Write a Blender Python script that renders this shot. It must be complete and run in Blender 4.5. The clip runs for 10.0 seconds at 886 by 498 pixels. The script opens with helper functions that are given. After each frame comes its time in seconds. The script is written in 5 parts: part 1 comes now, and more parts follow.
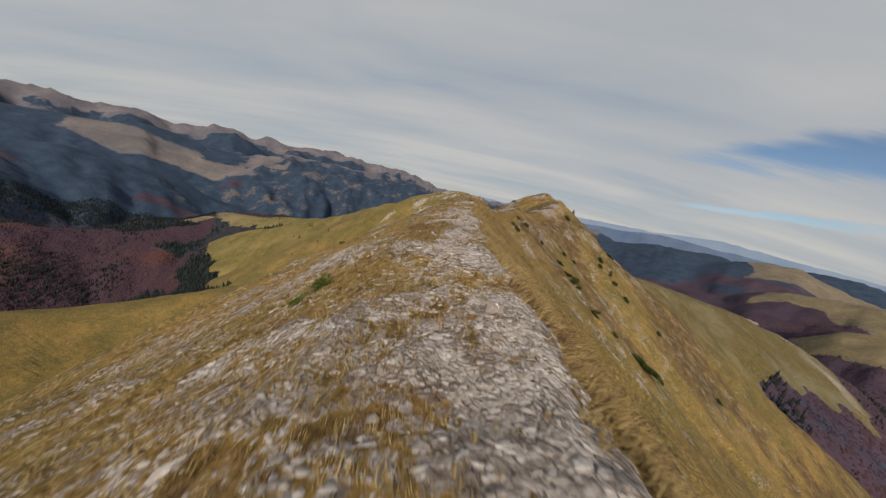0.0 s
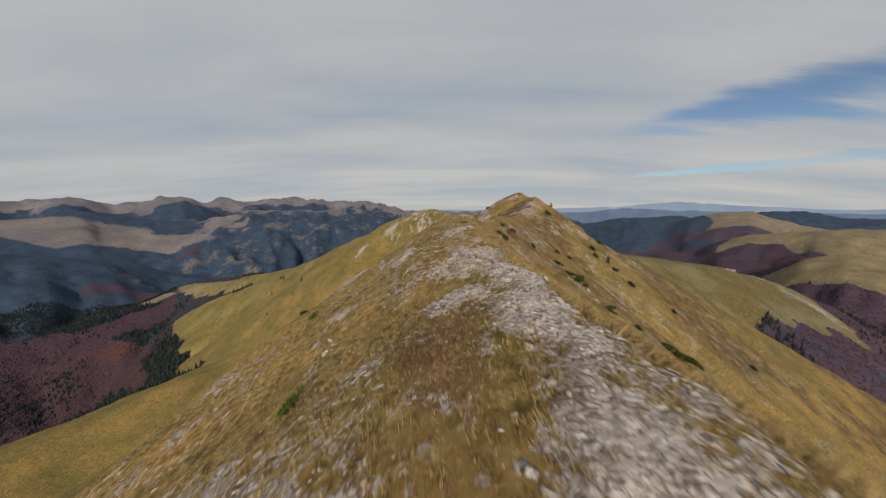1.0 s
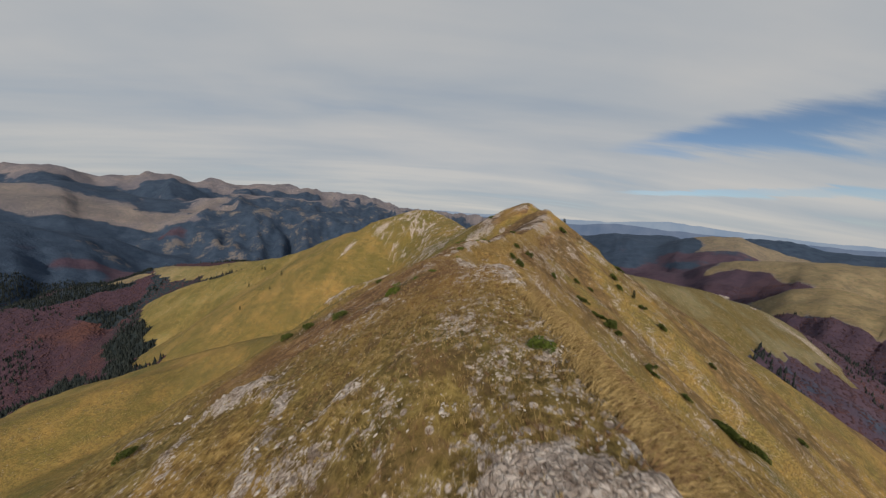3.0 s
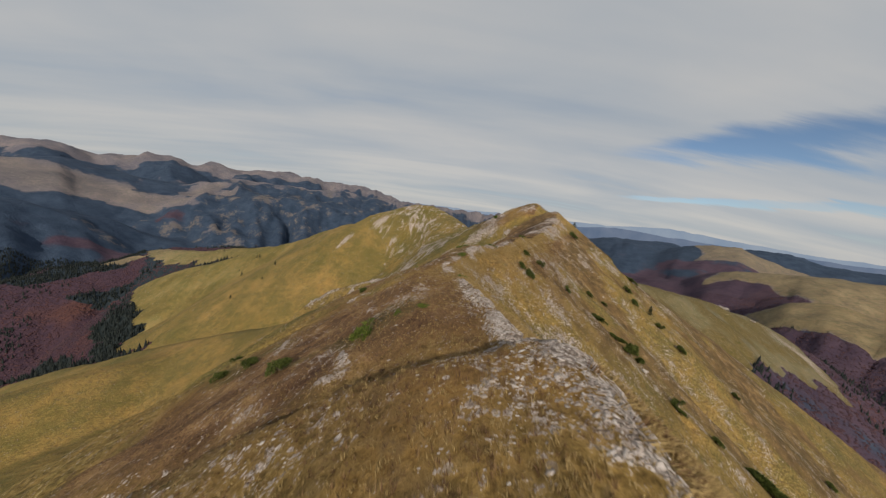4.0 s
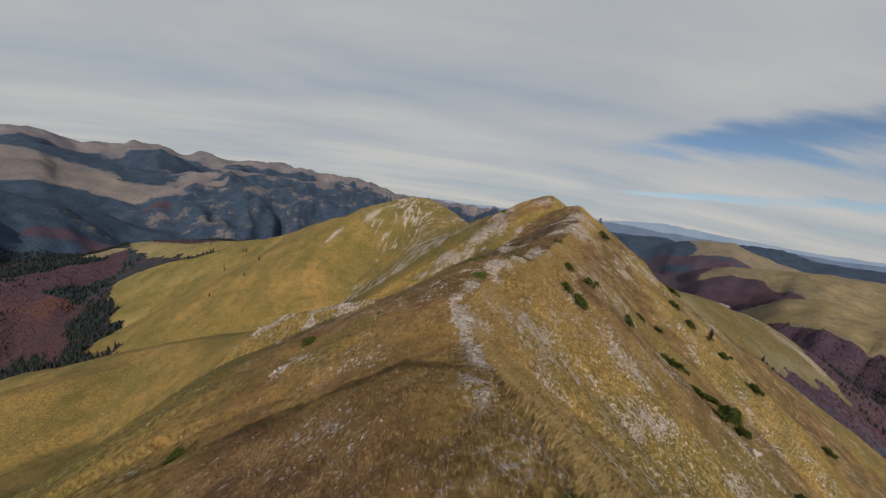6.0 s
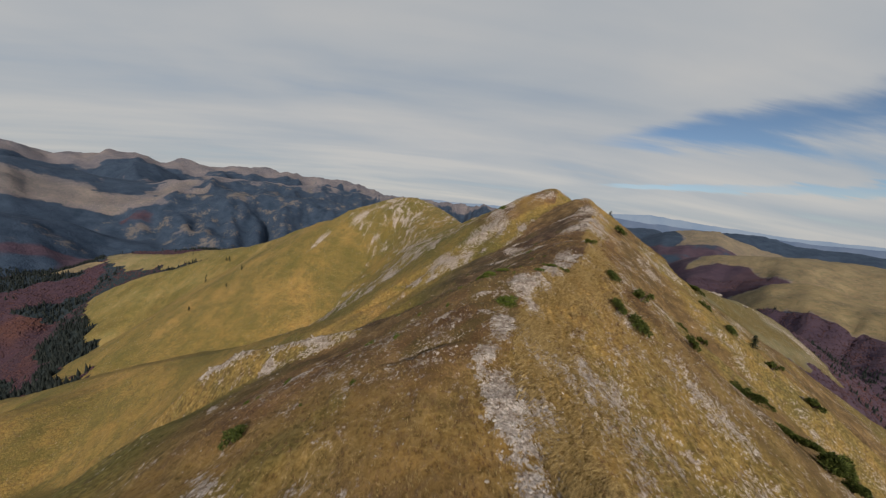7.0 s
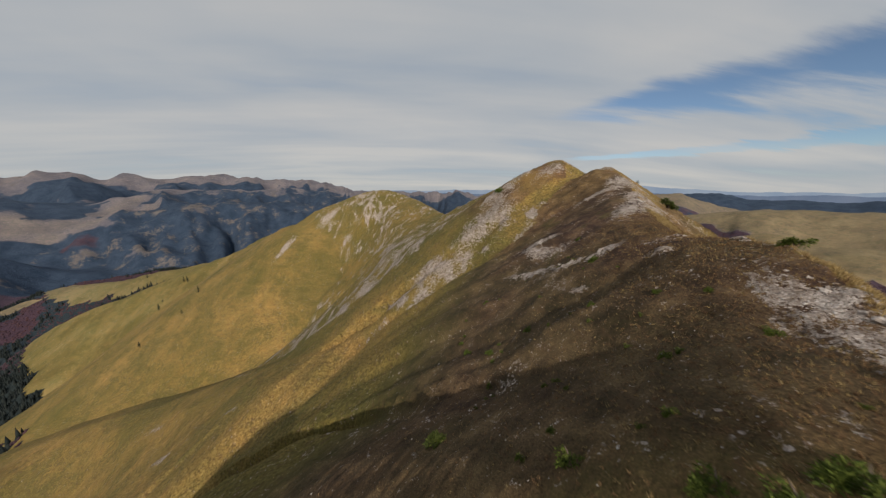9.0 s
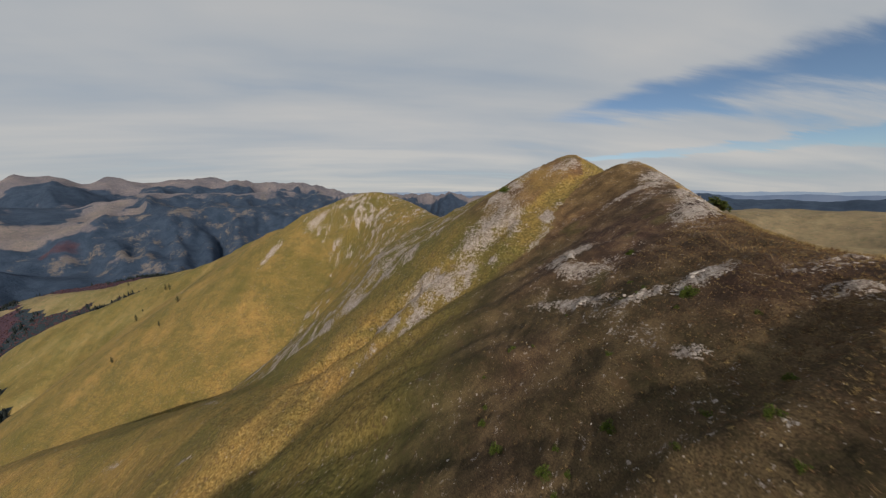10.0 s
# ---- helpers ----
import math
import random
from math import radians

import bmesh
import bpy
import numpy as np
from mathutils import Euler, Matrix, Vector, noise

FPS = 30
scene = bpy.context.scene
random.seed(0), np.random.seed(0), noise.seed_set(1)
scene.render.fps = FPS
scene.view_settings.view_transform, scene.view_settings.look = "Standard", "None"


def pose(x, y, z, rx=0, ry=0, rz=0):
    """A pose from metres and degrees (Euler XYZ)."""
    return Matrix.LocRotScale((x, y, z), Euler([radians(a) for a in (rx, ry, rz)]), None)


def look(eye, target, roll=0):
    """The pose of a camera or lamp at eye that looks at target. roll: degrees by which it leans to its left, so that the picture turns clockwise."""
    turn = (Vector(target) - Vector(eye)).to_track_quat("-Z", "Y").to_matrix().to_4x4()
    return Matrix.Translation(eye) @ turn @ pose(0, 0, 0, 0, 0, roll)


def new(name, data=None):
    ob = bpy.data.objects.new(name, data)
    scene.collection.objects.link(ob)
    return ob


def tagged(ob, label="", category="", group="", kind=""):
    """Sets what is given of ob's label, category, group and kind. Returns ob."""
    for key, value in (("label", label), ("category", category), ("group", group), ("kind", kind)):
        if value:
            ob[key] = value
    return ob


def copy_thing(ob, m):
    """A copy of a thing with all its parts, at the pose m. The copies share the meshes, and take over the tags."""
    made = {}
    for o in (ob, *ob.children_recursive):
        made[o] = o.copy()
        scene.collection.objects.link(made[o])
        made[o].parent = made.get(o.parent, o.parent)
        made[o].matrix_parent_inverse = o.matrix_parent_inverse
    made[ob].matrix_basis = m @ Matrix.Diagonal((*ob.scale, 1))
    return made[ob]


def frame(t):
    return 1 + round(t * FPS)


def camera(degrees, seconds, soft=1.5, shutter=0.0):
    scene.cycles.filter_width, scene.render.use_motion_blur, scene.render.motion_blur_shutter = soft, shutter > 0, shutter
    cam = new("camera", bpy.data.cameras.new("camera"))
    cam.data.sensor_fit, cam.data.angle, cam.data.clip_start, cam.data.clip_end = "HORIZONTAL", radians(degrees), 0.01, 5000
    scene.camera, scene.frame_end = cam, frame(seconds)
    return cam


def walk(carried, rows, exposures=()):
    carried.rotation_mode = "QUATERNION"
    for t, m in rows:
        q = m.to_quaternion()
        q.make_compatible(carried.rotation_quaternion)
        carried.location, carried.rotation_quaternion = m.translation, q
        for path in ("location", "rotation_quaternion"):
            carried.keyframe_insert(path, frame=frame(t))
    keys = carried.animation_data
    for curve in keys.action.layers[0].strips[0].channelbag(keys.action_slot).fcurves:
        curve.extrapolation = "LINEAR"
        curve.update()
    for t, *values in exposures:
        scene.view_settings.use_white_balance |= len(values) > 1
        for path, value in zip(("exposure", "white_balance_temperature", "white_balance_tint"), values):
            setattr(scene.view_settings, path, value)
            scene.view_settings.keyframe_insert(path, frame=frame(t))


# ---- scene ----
cam = camera(112.4, 10.0, soft=1.3, shutter=0.15)
PATH = [
    (0, (5.078, 4.093, 4.87), (4.95, 6.047, 4.464), 12.2),
    (0.5, (3.726, 9.392, 5.019), (3.659, 11.362, 4.679), 4.8),
    (1, (2.524, 16.048, 5.305), (2.527, 18.028, 5.027), -0.3),
    (1.5, (1.861, 21.682, 5.933), (1.904, 23.667, 5.689), -1.5),
    (2, (1.56, 27.399, 6.7), (1.621, 29.384, 6.462), -0.3),
    (2.5, (1.401, 32.596, 7.218), (1.467, 34.58, 6.971), 1.9),
    (2.7, (1.34, 34.814, 7.327), (1.404, 36.796, 7.071), 3.0),
    (3.8, (1.668, 46.029, 7.95), (1.726, 48.005, 7.646), 7.2),
    (4, (1.545, 48.004, 7.884), (1.612, 49.98, 7.583), 7.4),
    (4.5, (1.278, 52.882, 7.838), (1.353, 54.856, 7.524), 8.0),
    (5, (1.008, 58.242, 7.63), (1.093, 60.214, 7.31), 8.3),
    (5.2, (0.887, 60.323, 7.526), (0.979, 62.294, 7.201), 8.3),
    (6.3, (0.809, 72.953, 6.818), (0.925, 74.92, 6.475), 7.6),
    (6.5, (0.554, 75.063, 6.58), (0.685, 77.031, 6.247), 7.3),
    (7, (0.123, 80.893, 6.185), (0.287, 82.857, 5.847), 5.9),
    (7.5, (-0.289, 86.374, 5.99), (-0.083, 88.332, 5.638), 4.1),
    (8, (-0.566, 92.267, 5.851), (-0.318, 94.216, 5.48), 2.4),
    (8.5, (-0.542, 97.978, 5.836), (-0.259, 99.919, 5.442), 1.0),
    (9, (-0.434, 103.963, 5.623), (-0.121, 105.896, 5.218), 0.1),
    (9.5, (-0.077, 109.508, 5.292), (0.26, 111.437, 4.889), -0.3),
    (10, (0.382, 115.433, 5.065), (0.74, 117.361, 4.672), -0.3),
]
walk(cam, [(t, look(eye, target, roll)) for t, eye, target, roll in PATH])

# ---- sky, sun ----
SUN_FROM = 181.0       # compass-like: degrees clockwise from +y
SUN_HIGH = 27.0
world = bpy.data.worlds.new("autumn_sky")
scene.world = world
world.use_nodes = True
wt = world.node_tree
wt.nodes.clear()


def wn(kind, **props):
    n = wt.nodes.new(kind)
    for k, v in props.items():
        setattr(n, k, v)
    return n


def wl(a, b):
    wt.links.new(a, b)


sky = wn("ShaderNodeTexSky", sky_type="NISHITA", sun_disc=False)
sky.sun_elevation, sky.sun_rotation = radians(SUN_HIGH), radians(SUN_FROM)
sky.altitude, sky.air_density, sky.dust_density, sky.ozone_density = 1800, 1.0, 0.6, 1.6
co = wn("ShaderNodeTexCoord")
sep = wn("ShaderNodeSeparateXYZ")
wl(co.outputs["Generated"], sep.inputs[0])


def wmath(op, a, b=None, c=None, clamp=False):
    n = wn("ShaderNodeMath", operation=op, use_clamp=clamp)
    for k, v in enumerate((a, b, c)):
        if v is None:
            continue
        if isinstance(v, (int, float)):
            n.inputs[k].default_value = v
        else:
            wl(v, n.inputs[k])
    return n.outputs[0]


# the cloud deck is a flat layer: its place is the direction divided by its height
up = wmath("MAXIMUM", sep.outputs["Z"], 0.0)
lift = wmath("ADD", up, 0.13)
flat = wn("ShaderNodeCombineXYZ")
wl(wmath("DIVIDE", sep.outputs["X"], lift), flat.inputs[0])
wl(wmath("DIVIDE", sep.outputs["Y"], lift), flat.inputs[1])


def cloud_noise(turn, scale, detail, rough, move):
    m = wn("ShaderNodeMapping")
    m.inputs["Rotation"].default_value = (0, 0, radians(turn))
    m.inputs["Scale"].default_value = scale
    m.inputs["Location"].default_value = move
    wl(flat.outputs[0], m.inputs[0])
    n = wn("ShaderNodeTexNoise")
    n.inputs["Scale"].default_value = 1.0
    n.inputs["Detail"].default_value = detail
    n.inputs["Roughness"].default_value = rough
    n.inputs["Distortion"].default_value = 0.4
    wl(m.outputs[0], n.inputs["Vector"])
    return n.outputs["Fac"]


soft_cloud = cloud_noise(-24, (0.35, 0.75, 1), 5, 0.5, (0.3, 0.1, 0))
streaks = cloud_noise(-30, (0.28, 1.5, 1), 5, 0.48, (1.7, 0.4, 0))
wisps = cloud_noise(-30, (0.9, 5.0, 1), 6, 0.6, (4.0, 2.2, 0))
# the deck opens towards the east: a wedge of blue that widens, and a thin slit under it
east = wmath("MAXIMUM", wmath("SUBTRACT", sep.outputs["X"], 0.43), 0.0)
half = wmath("ADD", wmath("MULTIPLY", east, 0.115), 0.004)
half = wmath("ADD", half, wmath("MULTIPLY", wmath("MAXIMUM", wmath("SUBTRACT", east, 0.40), 0.0), 0.35))
middle = wmath("MULTIPLY_ADD", east, 0.035, 0.212)
middle = wmath("ADD", middle, wmath("MULTIPLY", wmath("SUBTRACT", streaks, 0.5), 0.10))
off = wmath("DIVIDE", wmath("ABSOLUTE", wmath("SUBTRACT", sep.outputs["Z"], middle)), half)
off = wmath("ADD", off, wmath("MULTIPLY", wmath("SUBTRACT", wisps, 0.5), 2.0))
wedge = wn("ShaderNodeMapRange", interpolation_type="SMOOTHSTEP")
wedge.inputs["From Min"].default_value, wedge.inputs["From Max"].default_value = 2.0, -0.2
wl(off, wedge.inputs["Value"])
slit = wmath("DIVIDE", wmath("ABSOLUTE", wmath("SUBTRACT", sep.outputs["Z"], wmath("MULTIPLY_ADD", east, 0.03, 0.081))), wmath("ADD", wmath("MULTIPLY", east, 0.038), 0.002))
slit = wmath("ADD", slit, wmath("MULTIPLY", wmath("SUBTRACT", wisps, 0.5), 2.5))
thin = wn("ShaderNodeMapRange", interpolation_type="SMOOTHSTEP")
thin.inputs["From Min"].default_value, thin.inputs["From Max"].default_value = 1.3, 0.3
wl(slit, thin.inputs["Value"])
cover = wmath("ADD", wmath("MULTIPLY", soft_cloud, 0.5), wmath("MULTIPLY", streaks, 0.55))
cover = wmath("ADD", cover, wmath("MULTIPLY", wisps, 0.12))
# west of the opening the deck is whole
opening = wn("ShaderNodeMapRange", interpolation_type="SMOOTHSTEP")
opening.inputs["From Min"].default_value, opening.inputs["From Max"].default_value = 0.42, 0.66
wl(sep.outputs["X"], opening.inputs["Value"])
cover = wmath("SUBTRACT", cover, wmath("MULTIPLY", wmath("MULTIPLY", wedge.outputs[0], opening.outputs[0]), 0.54))
cover = wmath("SUBTRACT", cover, wmath("MULTIPLY", wmath("MULTIPLY", thin.outputs[0], opening.outputs[0]), 0.40))
thick = wn("ShaderNodeMapRange", interpolation_type="SMOOTHSTEP")
thick.inputs["From Min"].default_value, thick.inputs["From Max"].default_value = 0.06, 0.54
wl(cover, thick.inputs["Value"])
low = wn("ShaderNodeMapRange", interpolation_type="SMOOTHSTEP")
low.inputs["From Min"].default_value, low.inputs["From Max"].default_value = 0.0, 0.08
low.inputs["To Min"].default_value, low.inputs["To Max"].default_value = 0.75, 0.0
wl(sep.outputs["Z"], low.inputs["Value"])
deck = wmath("MAXIMUM", wmath("MULTIPLY", thick.outputs[0], 0.95), low.outputs[0])
shade = wn("ShaderNodeValToRGB")
shade.color_ramp.elements[0].position, shade.color_ramp.elements[0].color = 0.37, (0.450, 0.500, 0.555, 1)
shade.color_ramp.elements[1].position, shade.color_ramp.elements[1].color = 0.62, (0.665, 0.650, 0.628, 1)
wl(wmath("ADD", wmath("MULTIPLY", soft_cloud, 0.6), wmath("MULTIPLY", streaks, 0.4)), shade.inputs[0])
SKY_GAIN, CLOUD_GAIN = 0.082, 0.80
blue = wn("ShaderNodeVectorMath", operation="SCALE")
wl(sky.outputs[0], blue.inputs[0])
blue.inputs["Scale"].default_value = SKY_GAIN
grey = wn("ShaderNodeVectorMath", operation="SCALE")
wl(shade.outputs[0], grey.inputs[0])
grey.inputs["Scale"].default_value = CLOUD_GAIN
both = wn("ShaderNodeMix", data_type="RGBA")
wl(deck, both.inputs["Factor"])
wl(blue.outputs[0], both.inputs["A"])
wl(grey.outputs[0], both.inputs["B"])
back = wn("ShaderNodeBackground")
wl(both.outputs["Result"], back.inputs["Color"])
wo = wn("ShaderNodeOutputWorld")
wl(back.outputs[0], wo.inputs[0])

sun = new("sun", bpy.data.lights.new("sun", "SUN"))
sun.data.energy, sun.data.angle, sun.data.color = 3.9, radians(1.0), (1.0, 0.88, 0.73)
sa, se = radians(SUN_FROM), radians(SUN_HIGH)
sun.matrix_world = look((100 * math.sin(sa) * math.cos(se), 100 * math.cos(sa) * math.cos(se), 100 * math.sin(se)), (0, 0, 0))


# ---- materials ----
def material(name):
    m = bpy.data.materials.new(name)
    m.use_nodes = True
    return m, m.node_tree, m.node_tree.nodes["Principled BSDF"]


def node(nt, kind, ins=None, **props):
    n = nt.nodes.new(kind)
    for k, v in props.items():
        setattr(n, k, v)
    for k, v in (ins or {}).items():
        if isinstance(v, bpy.types.NodeSocket):
            nt.links.new(v, n.inputs[k])
        else:
            n.inputs[k].default_value = v
    return n


def noise_of(nt, vec, scale, detail=4.0, rough=0.55, stretch=None):
    if stretch:
        vec = node(nt, "ShaderNodeMapping", {"Vector": vec, "Scale": stretch}).outputs[0]
    return node(nt, "ShaderNodeTexNoise", {"Vector": vec, "Scale": scale, "Detail": detail, "Roughness": rough}).outputs["Fac"]


def ramp(nt, fac, *stops):
    n = node(nt, "ShaderNodeValToRGB", {"Fac": fac})
    cr = n.color_ramp
    while len(cr.elements) < len(stops):
        cr.elements.new(0.5)
    for e, (p, c) in zip(cr.elements, stops):
        e.position, e.color = p, (*c, 1)
    return n.outputs["Color"]


def mix(nt, fac, a, b, blend="MIX"):
    n = node(nt, "ShaderNodeMix", {"Factor": fac, "A": a, "B": b}, data_type="RGBA", blend_type=blend)
    return n.outputs["Result"]


def arith(nt, op, a, b=0.0, clamp=False):
    return node(nt, "ShaderNodeMath", {0: a, 1: b}, operation=op, use_clamp=clamp).outputs[0]


def span(nt, v, lo, hi, to_lo=0.0, to_hi=1.0):
    return node(nt, "ShaderNodeMapRange", {"Value": v, "From Min": lo, "From Max": hi, "To Min": to_lo, "To Max": to_hi}, interpolation_type="SMOOTHSTEP").outputs[0]


def attr(nt, name):
    return node(nt, "ShaderNodeAttribute", attribute_name=name).outputs["Fac"]


def ground_material():
    m, nt, p = material("mountain_ground")
    pos = node(nt, "ShaderNodeNewGeometry").outputs["Position"]
    big = noise_of(nt, pos, 0.035, 4)
    mid = noise_of(nt, pos, 0.35, 5, 0.6)
    fine = noise_of(nt, pos, 2.6, 6, 0.7)
    tiny = noise_of(nt, pos, 11.0, 4, 0.7)
    # dry grass: straw, olive and rust
    straw = ramp(nt, fine, (0.34, (0.112, 0.064, 0.019)), (0.5, (0.268, 0.170, 0.055)), (0.66, (0.46, 0.322, 0.124)))
    olive = ramp(nt, fine, (0.34, (0.066, 0.049, 0.016)), (0.5, (0.160, 0.118, 0.040)), (0.66, (0.29, 0.220, 0.082)))
    grass = mix(nt, span(nt, arith(nt, "ADD", arith(nt, "MULTIPLY", big, 0.6), arith(nt, "MULTIPLY", mid, 0.4)), 0.38, 0.62), straw, olive)
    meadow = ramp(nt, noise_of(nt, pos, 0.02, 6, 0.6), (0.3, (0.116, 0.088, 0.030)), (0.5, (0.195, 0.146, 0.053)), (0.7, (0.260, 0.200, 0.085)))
    # blue-grey of the distant air goes into this base colour
    hazy_alpine = ramp(nt, noise_of(nt, pos, 0.006, 5, 0.65), (0.3, (0.092, 0.093, 0.120)), (0.5, (0.142, 0.130, 0.148)), (0.7, (0.195, 0.170, 0.172)))
    far_grass = mix(nt, attr(nt, "remote"), meadow, hazy_alpine)
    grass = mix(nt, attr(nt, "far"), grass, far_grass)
    # patches of thin, trodden and lush turf, from a stride to a field wide
    grass = mix(nt, 1.0, grass, ramp(nt, noise_of(nt, pos, 0.75, 7, 0.68), (0.36, (0.72, 0.73, 0.76)), (0.5, (0.98, 0.98, 0.98)), (0.64, (1.16, 1.14, 1.10))), "MULTIPLY")
    grass = mix(nt, 1.0, grass, ramp(nt, noise_of(nt, pos, 0.085, 6, 0.62, (1, 1, 2.2)), (0.36, (0.76, 0.82, 0.80)), (0.5, (1.0, 1.0, 1.0)), (0.66, (1.16, 1.08, 1.05))), "MULTIPLY")
    heath = ramp(nt, arith(nt, "ADD", arith(nt, "MULTIPLY", mid, 0.5), arith(nt, "MULTIPLY", tiny, 0.5)), (0.40, (0.054, 0.028, 0.018)), (0.5, (0.140, 0.080, 0.041)), (0.60, (0.29, 0.182, 0.086)))
    col = mix(nt, span(nt, arith(nt, "ADD", attr(nt, "heath"), arith(nt, "MULTIPLY", arith(nt, "SUBTRACT", fine, 0.5), 0.9)), 0.3, 0.75), grass, heath)
    # a darker heath tone puts the shade of the coolest flank into the colour
    flank_shade = ramp(nt, arith(nt, "ADD", arith(nt, "MULTIPLY", mid, 0.5), arith(nt, "MULTIPLY", tiny, 0.5)), (0.40, (0.026, 0.016, 0.015)), (0.5, (0.066, 0.039, 0.030)), (0.60, (0.17, 0.112, 0.066)))
    col = mix(nt, attr(nt, "flank_shade"), col, flank_shade)
    green = ramp(nt, fine, (0.3, (0.035, 0.042, 0.010)), (0.7, (0.105, 0.112, 0.026)))
    col = mix(nt, attr(nt, "green"), col, green)
    # worn turf steps along the contour
    lines = noise_of(nt, pos, 0.55, 5, 0.6, (1, 1, 4.5))
    col = mix(nt, arith(nt, "MULTIPLY", span(nt, lines, 0.53, 0.66), arith(nt, "MULTIPLY", arith(nt, "SUBTRACT", 1.0, attr(nt, "far")), 0.55)), col, (0.105, 0.066, 0.034, 1))
    # limestone
    stone = ramp(nt, noise_of(nt, pos, 1.5, 8, 0.68), (0.30, (0.20, 0.155, 0.125)), (0.43, (0.38, 0.330, 0.300)), (0.57, (0.53, 0.485, 0.46)), (0.78, (0.66, 0.62, 0.60)))
    # beds and cracks
    beds = noise_of(nt, pos, 1.1, 5, 0.65, (1.0, 2.6, 2.6))
    stone = mix(nt, 1.0, stone, ramp(nt, tiny, (0.36, (0.60, 0.56, 0.53)), (0.52, (0.95, 0.94, 0.93)), (0.66, (1.15, 1.14, 1.13))), "MULTIPLY")
    stone = mix(nt, span(nt, beds, 0.52, 0.64, 0.0, 0.35), stone, (0.135, 0.092, 0.062, 1))
    stone = mix(nt, span(nt, noise_of(nt, pos, 0.8, 6, 0.7), 0.46, 0.68, 0.0, 0.40), stone, (0.215, 0.165, 0.125, 1))
    # the slabs are split into blocks, longer across the ridge than along it
    warp = node(nt, "ShaderNodeVectorMath", {0: node(nt, "ShaderNodeMapping", {"Vector": pos, "Scale": (1.0, 1.9, 2.2)}).outputs[0],
                                             1: node(nt, "ShaderNodeVectorMath", {0: node(nt, "ShaderNodeTexNoise", {"Vector": pos, "Scale": 1.3, "Detail": 3.0}).outputs["Color"], "Scale": 0.9}, operation="SCALE").outputs[0]}, operation="ADD").outputs[0]
    split = node(nt, "ShaderNodeTexVoronoi", {"Vector": warp, "Scale": 4.2}, feature="DISTANCE_TO_EDGE").outputs["Distance"]
    block = node(nt, "ShaderNodeTexVoronoi", {"Vector": warp, "Scale": 4.2}).outputs["Color"]
    stone = mix(nt, 1.0, stone, ramp(nt, block, (0.1, (0.62, 0.59, 0.57)), (0.5, (0.96, 0.95, 0.94)), (0.9, (1.16, 1.15, 1.14))), "MULTIPLY")
    stone = mix(nt, span(nt, arith(nt, "ADD", split, arith(nt, "MULTIPLY", arith(nt, "SUBTRACT", tiny, 0.5), 0.12)), 0.0, 0.05, 0.4, 0.0), stone, (0.120, 0.082, 0.052, 1))
    edge = arith(nt, "ADD", arith(nt, "ADD", attr(nt, "rock"), arith(nt, "MULTIPLY", arith(nt, "SUBTRACT", mid, 0.5), 0.9)), arith(nt, "ADD", arith(nt, "MULTIPLY", arith(nt, "SUBTRACT", fine, 0.5), 2.5), arith(nt, "ADD", arith(nt, "MULTIPLY", arith(nt, "SUBTRACT", tiny, 0.5), 1.3), arith(nt, "MULTIPLY", arith(nt, "SUBTRACT", lines, 0.5), 1.2))))
    rocky = span(nt, edge, 0.42, 0.62)
    col = mix(nt, rocky, col, stone)
    # single pale stones in the turf
    cells = node(nt, "ShaderNodeTexVoronoi", {"Vector": pos, "Scale": 3.0, "Randomness": 1.0})
    lone = arith(nt, "MULTIPLY", span(nt, cells.outputs["Distance"], 0.36, 0.26), span(nt, arith(nt, "ADD", cells.outputs["Color"], arith(nt, "MULTIPLY", attr(nt, "rock"), 1.3)), 0.97, 1.06))
    lone = arith(nt, "MULTIPLY", lone, arith(nt, "MULTIPLY", span(nt, attr(nt, "rock"), 0.06, 0.24), arith(nt, "SUBTRACT", 1.0, attr(nt, "far"))))
    col = mix(nt, lone, col, stone)
    # woods seen from afar
    patch = noise_of(nt, pos, 0.0045, 4, 0.6)
    crown = noise_of(nt, pos, 0.11, 3, 0.7)
    conifer = ramp(nt, crown, (0.3, (0.009, 0.014, 0.016)), (0.7, (0.024, 0.033, 0.034)))
    beech = ramp(nt, crown, (0.3, (0.030, 0.018, 0.030)), (0.55, (0.048, 0.027, 0.038)), (0.75, (0.068, 0.036, 0.043)))
    # blue haze of the distance is mixed into the far conifers' colour
    hazy_spruce = ramp(nt, noise_of(nt, pos, 0.02, 5, 0.7), (0.3, (0.018, 0.033, 0.060)), (0.7, (0.042, 0.063, 0.102)))
    conifer = mix(nt, attr(nt, "remote"), conifer, hazy_spruce)
    rust = span(nt, noise_of(nt, pos, 0.0065, 3, 0.5), 0.54, 0.66, 0.0, 0.75)
    beech = mix(nt, rust, beech, ramp(nt, crown, (0.3, (0.050, 0.022, 0.017)), (0.75, (0.120, 0.052, 0.030))))
    # haze turns the remote beeches purple-blue here, in their base colour
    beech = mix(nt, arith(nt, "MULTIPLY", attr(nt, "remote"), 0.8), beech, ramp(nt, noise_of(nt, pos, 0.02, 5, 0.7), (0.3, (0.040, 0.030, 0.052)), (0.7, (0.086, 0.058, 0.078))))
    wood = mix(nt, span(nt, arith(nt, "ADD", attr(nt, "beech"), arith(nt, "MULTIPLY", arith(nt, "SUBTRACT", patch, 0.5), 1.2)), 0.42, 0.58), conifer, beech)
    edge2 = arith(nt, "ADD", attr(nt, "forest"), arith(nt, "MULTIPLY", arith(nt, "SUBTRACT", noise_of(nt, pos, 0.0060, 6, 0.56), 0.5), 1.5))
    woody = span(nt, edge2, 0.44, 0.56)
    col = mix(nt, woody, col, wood)
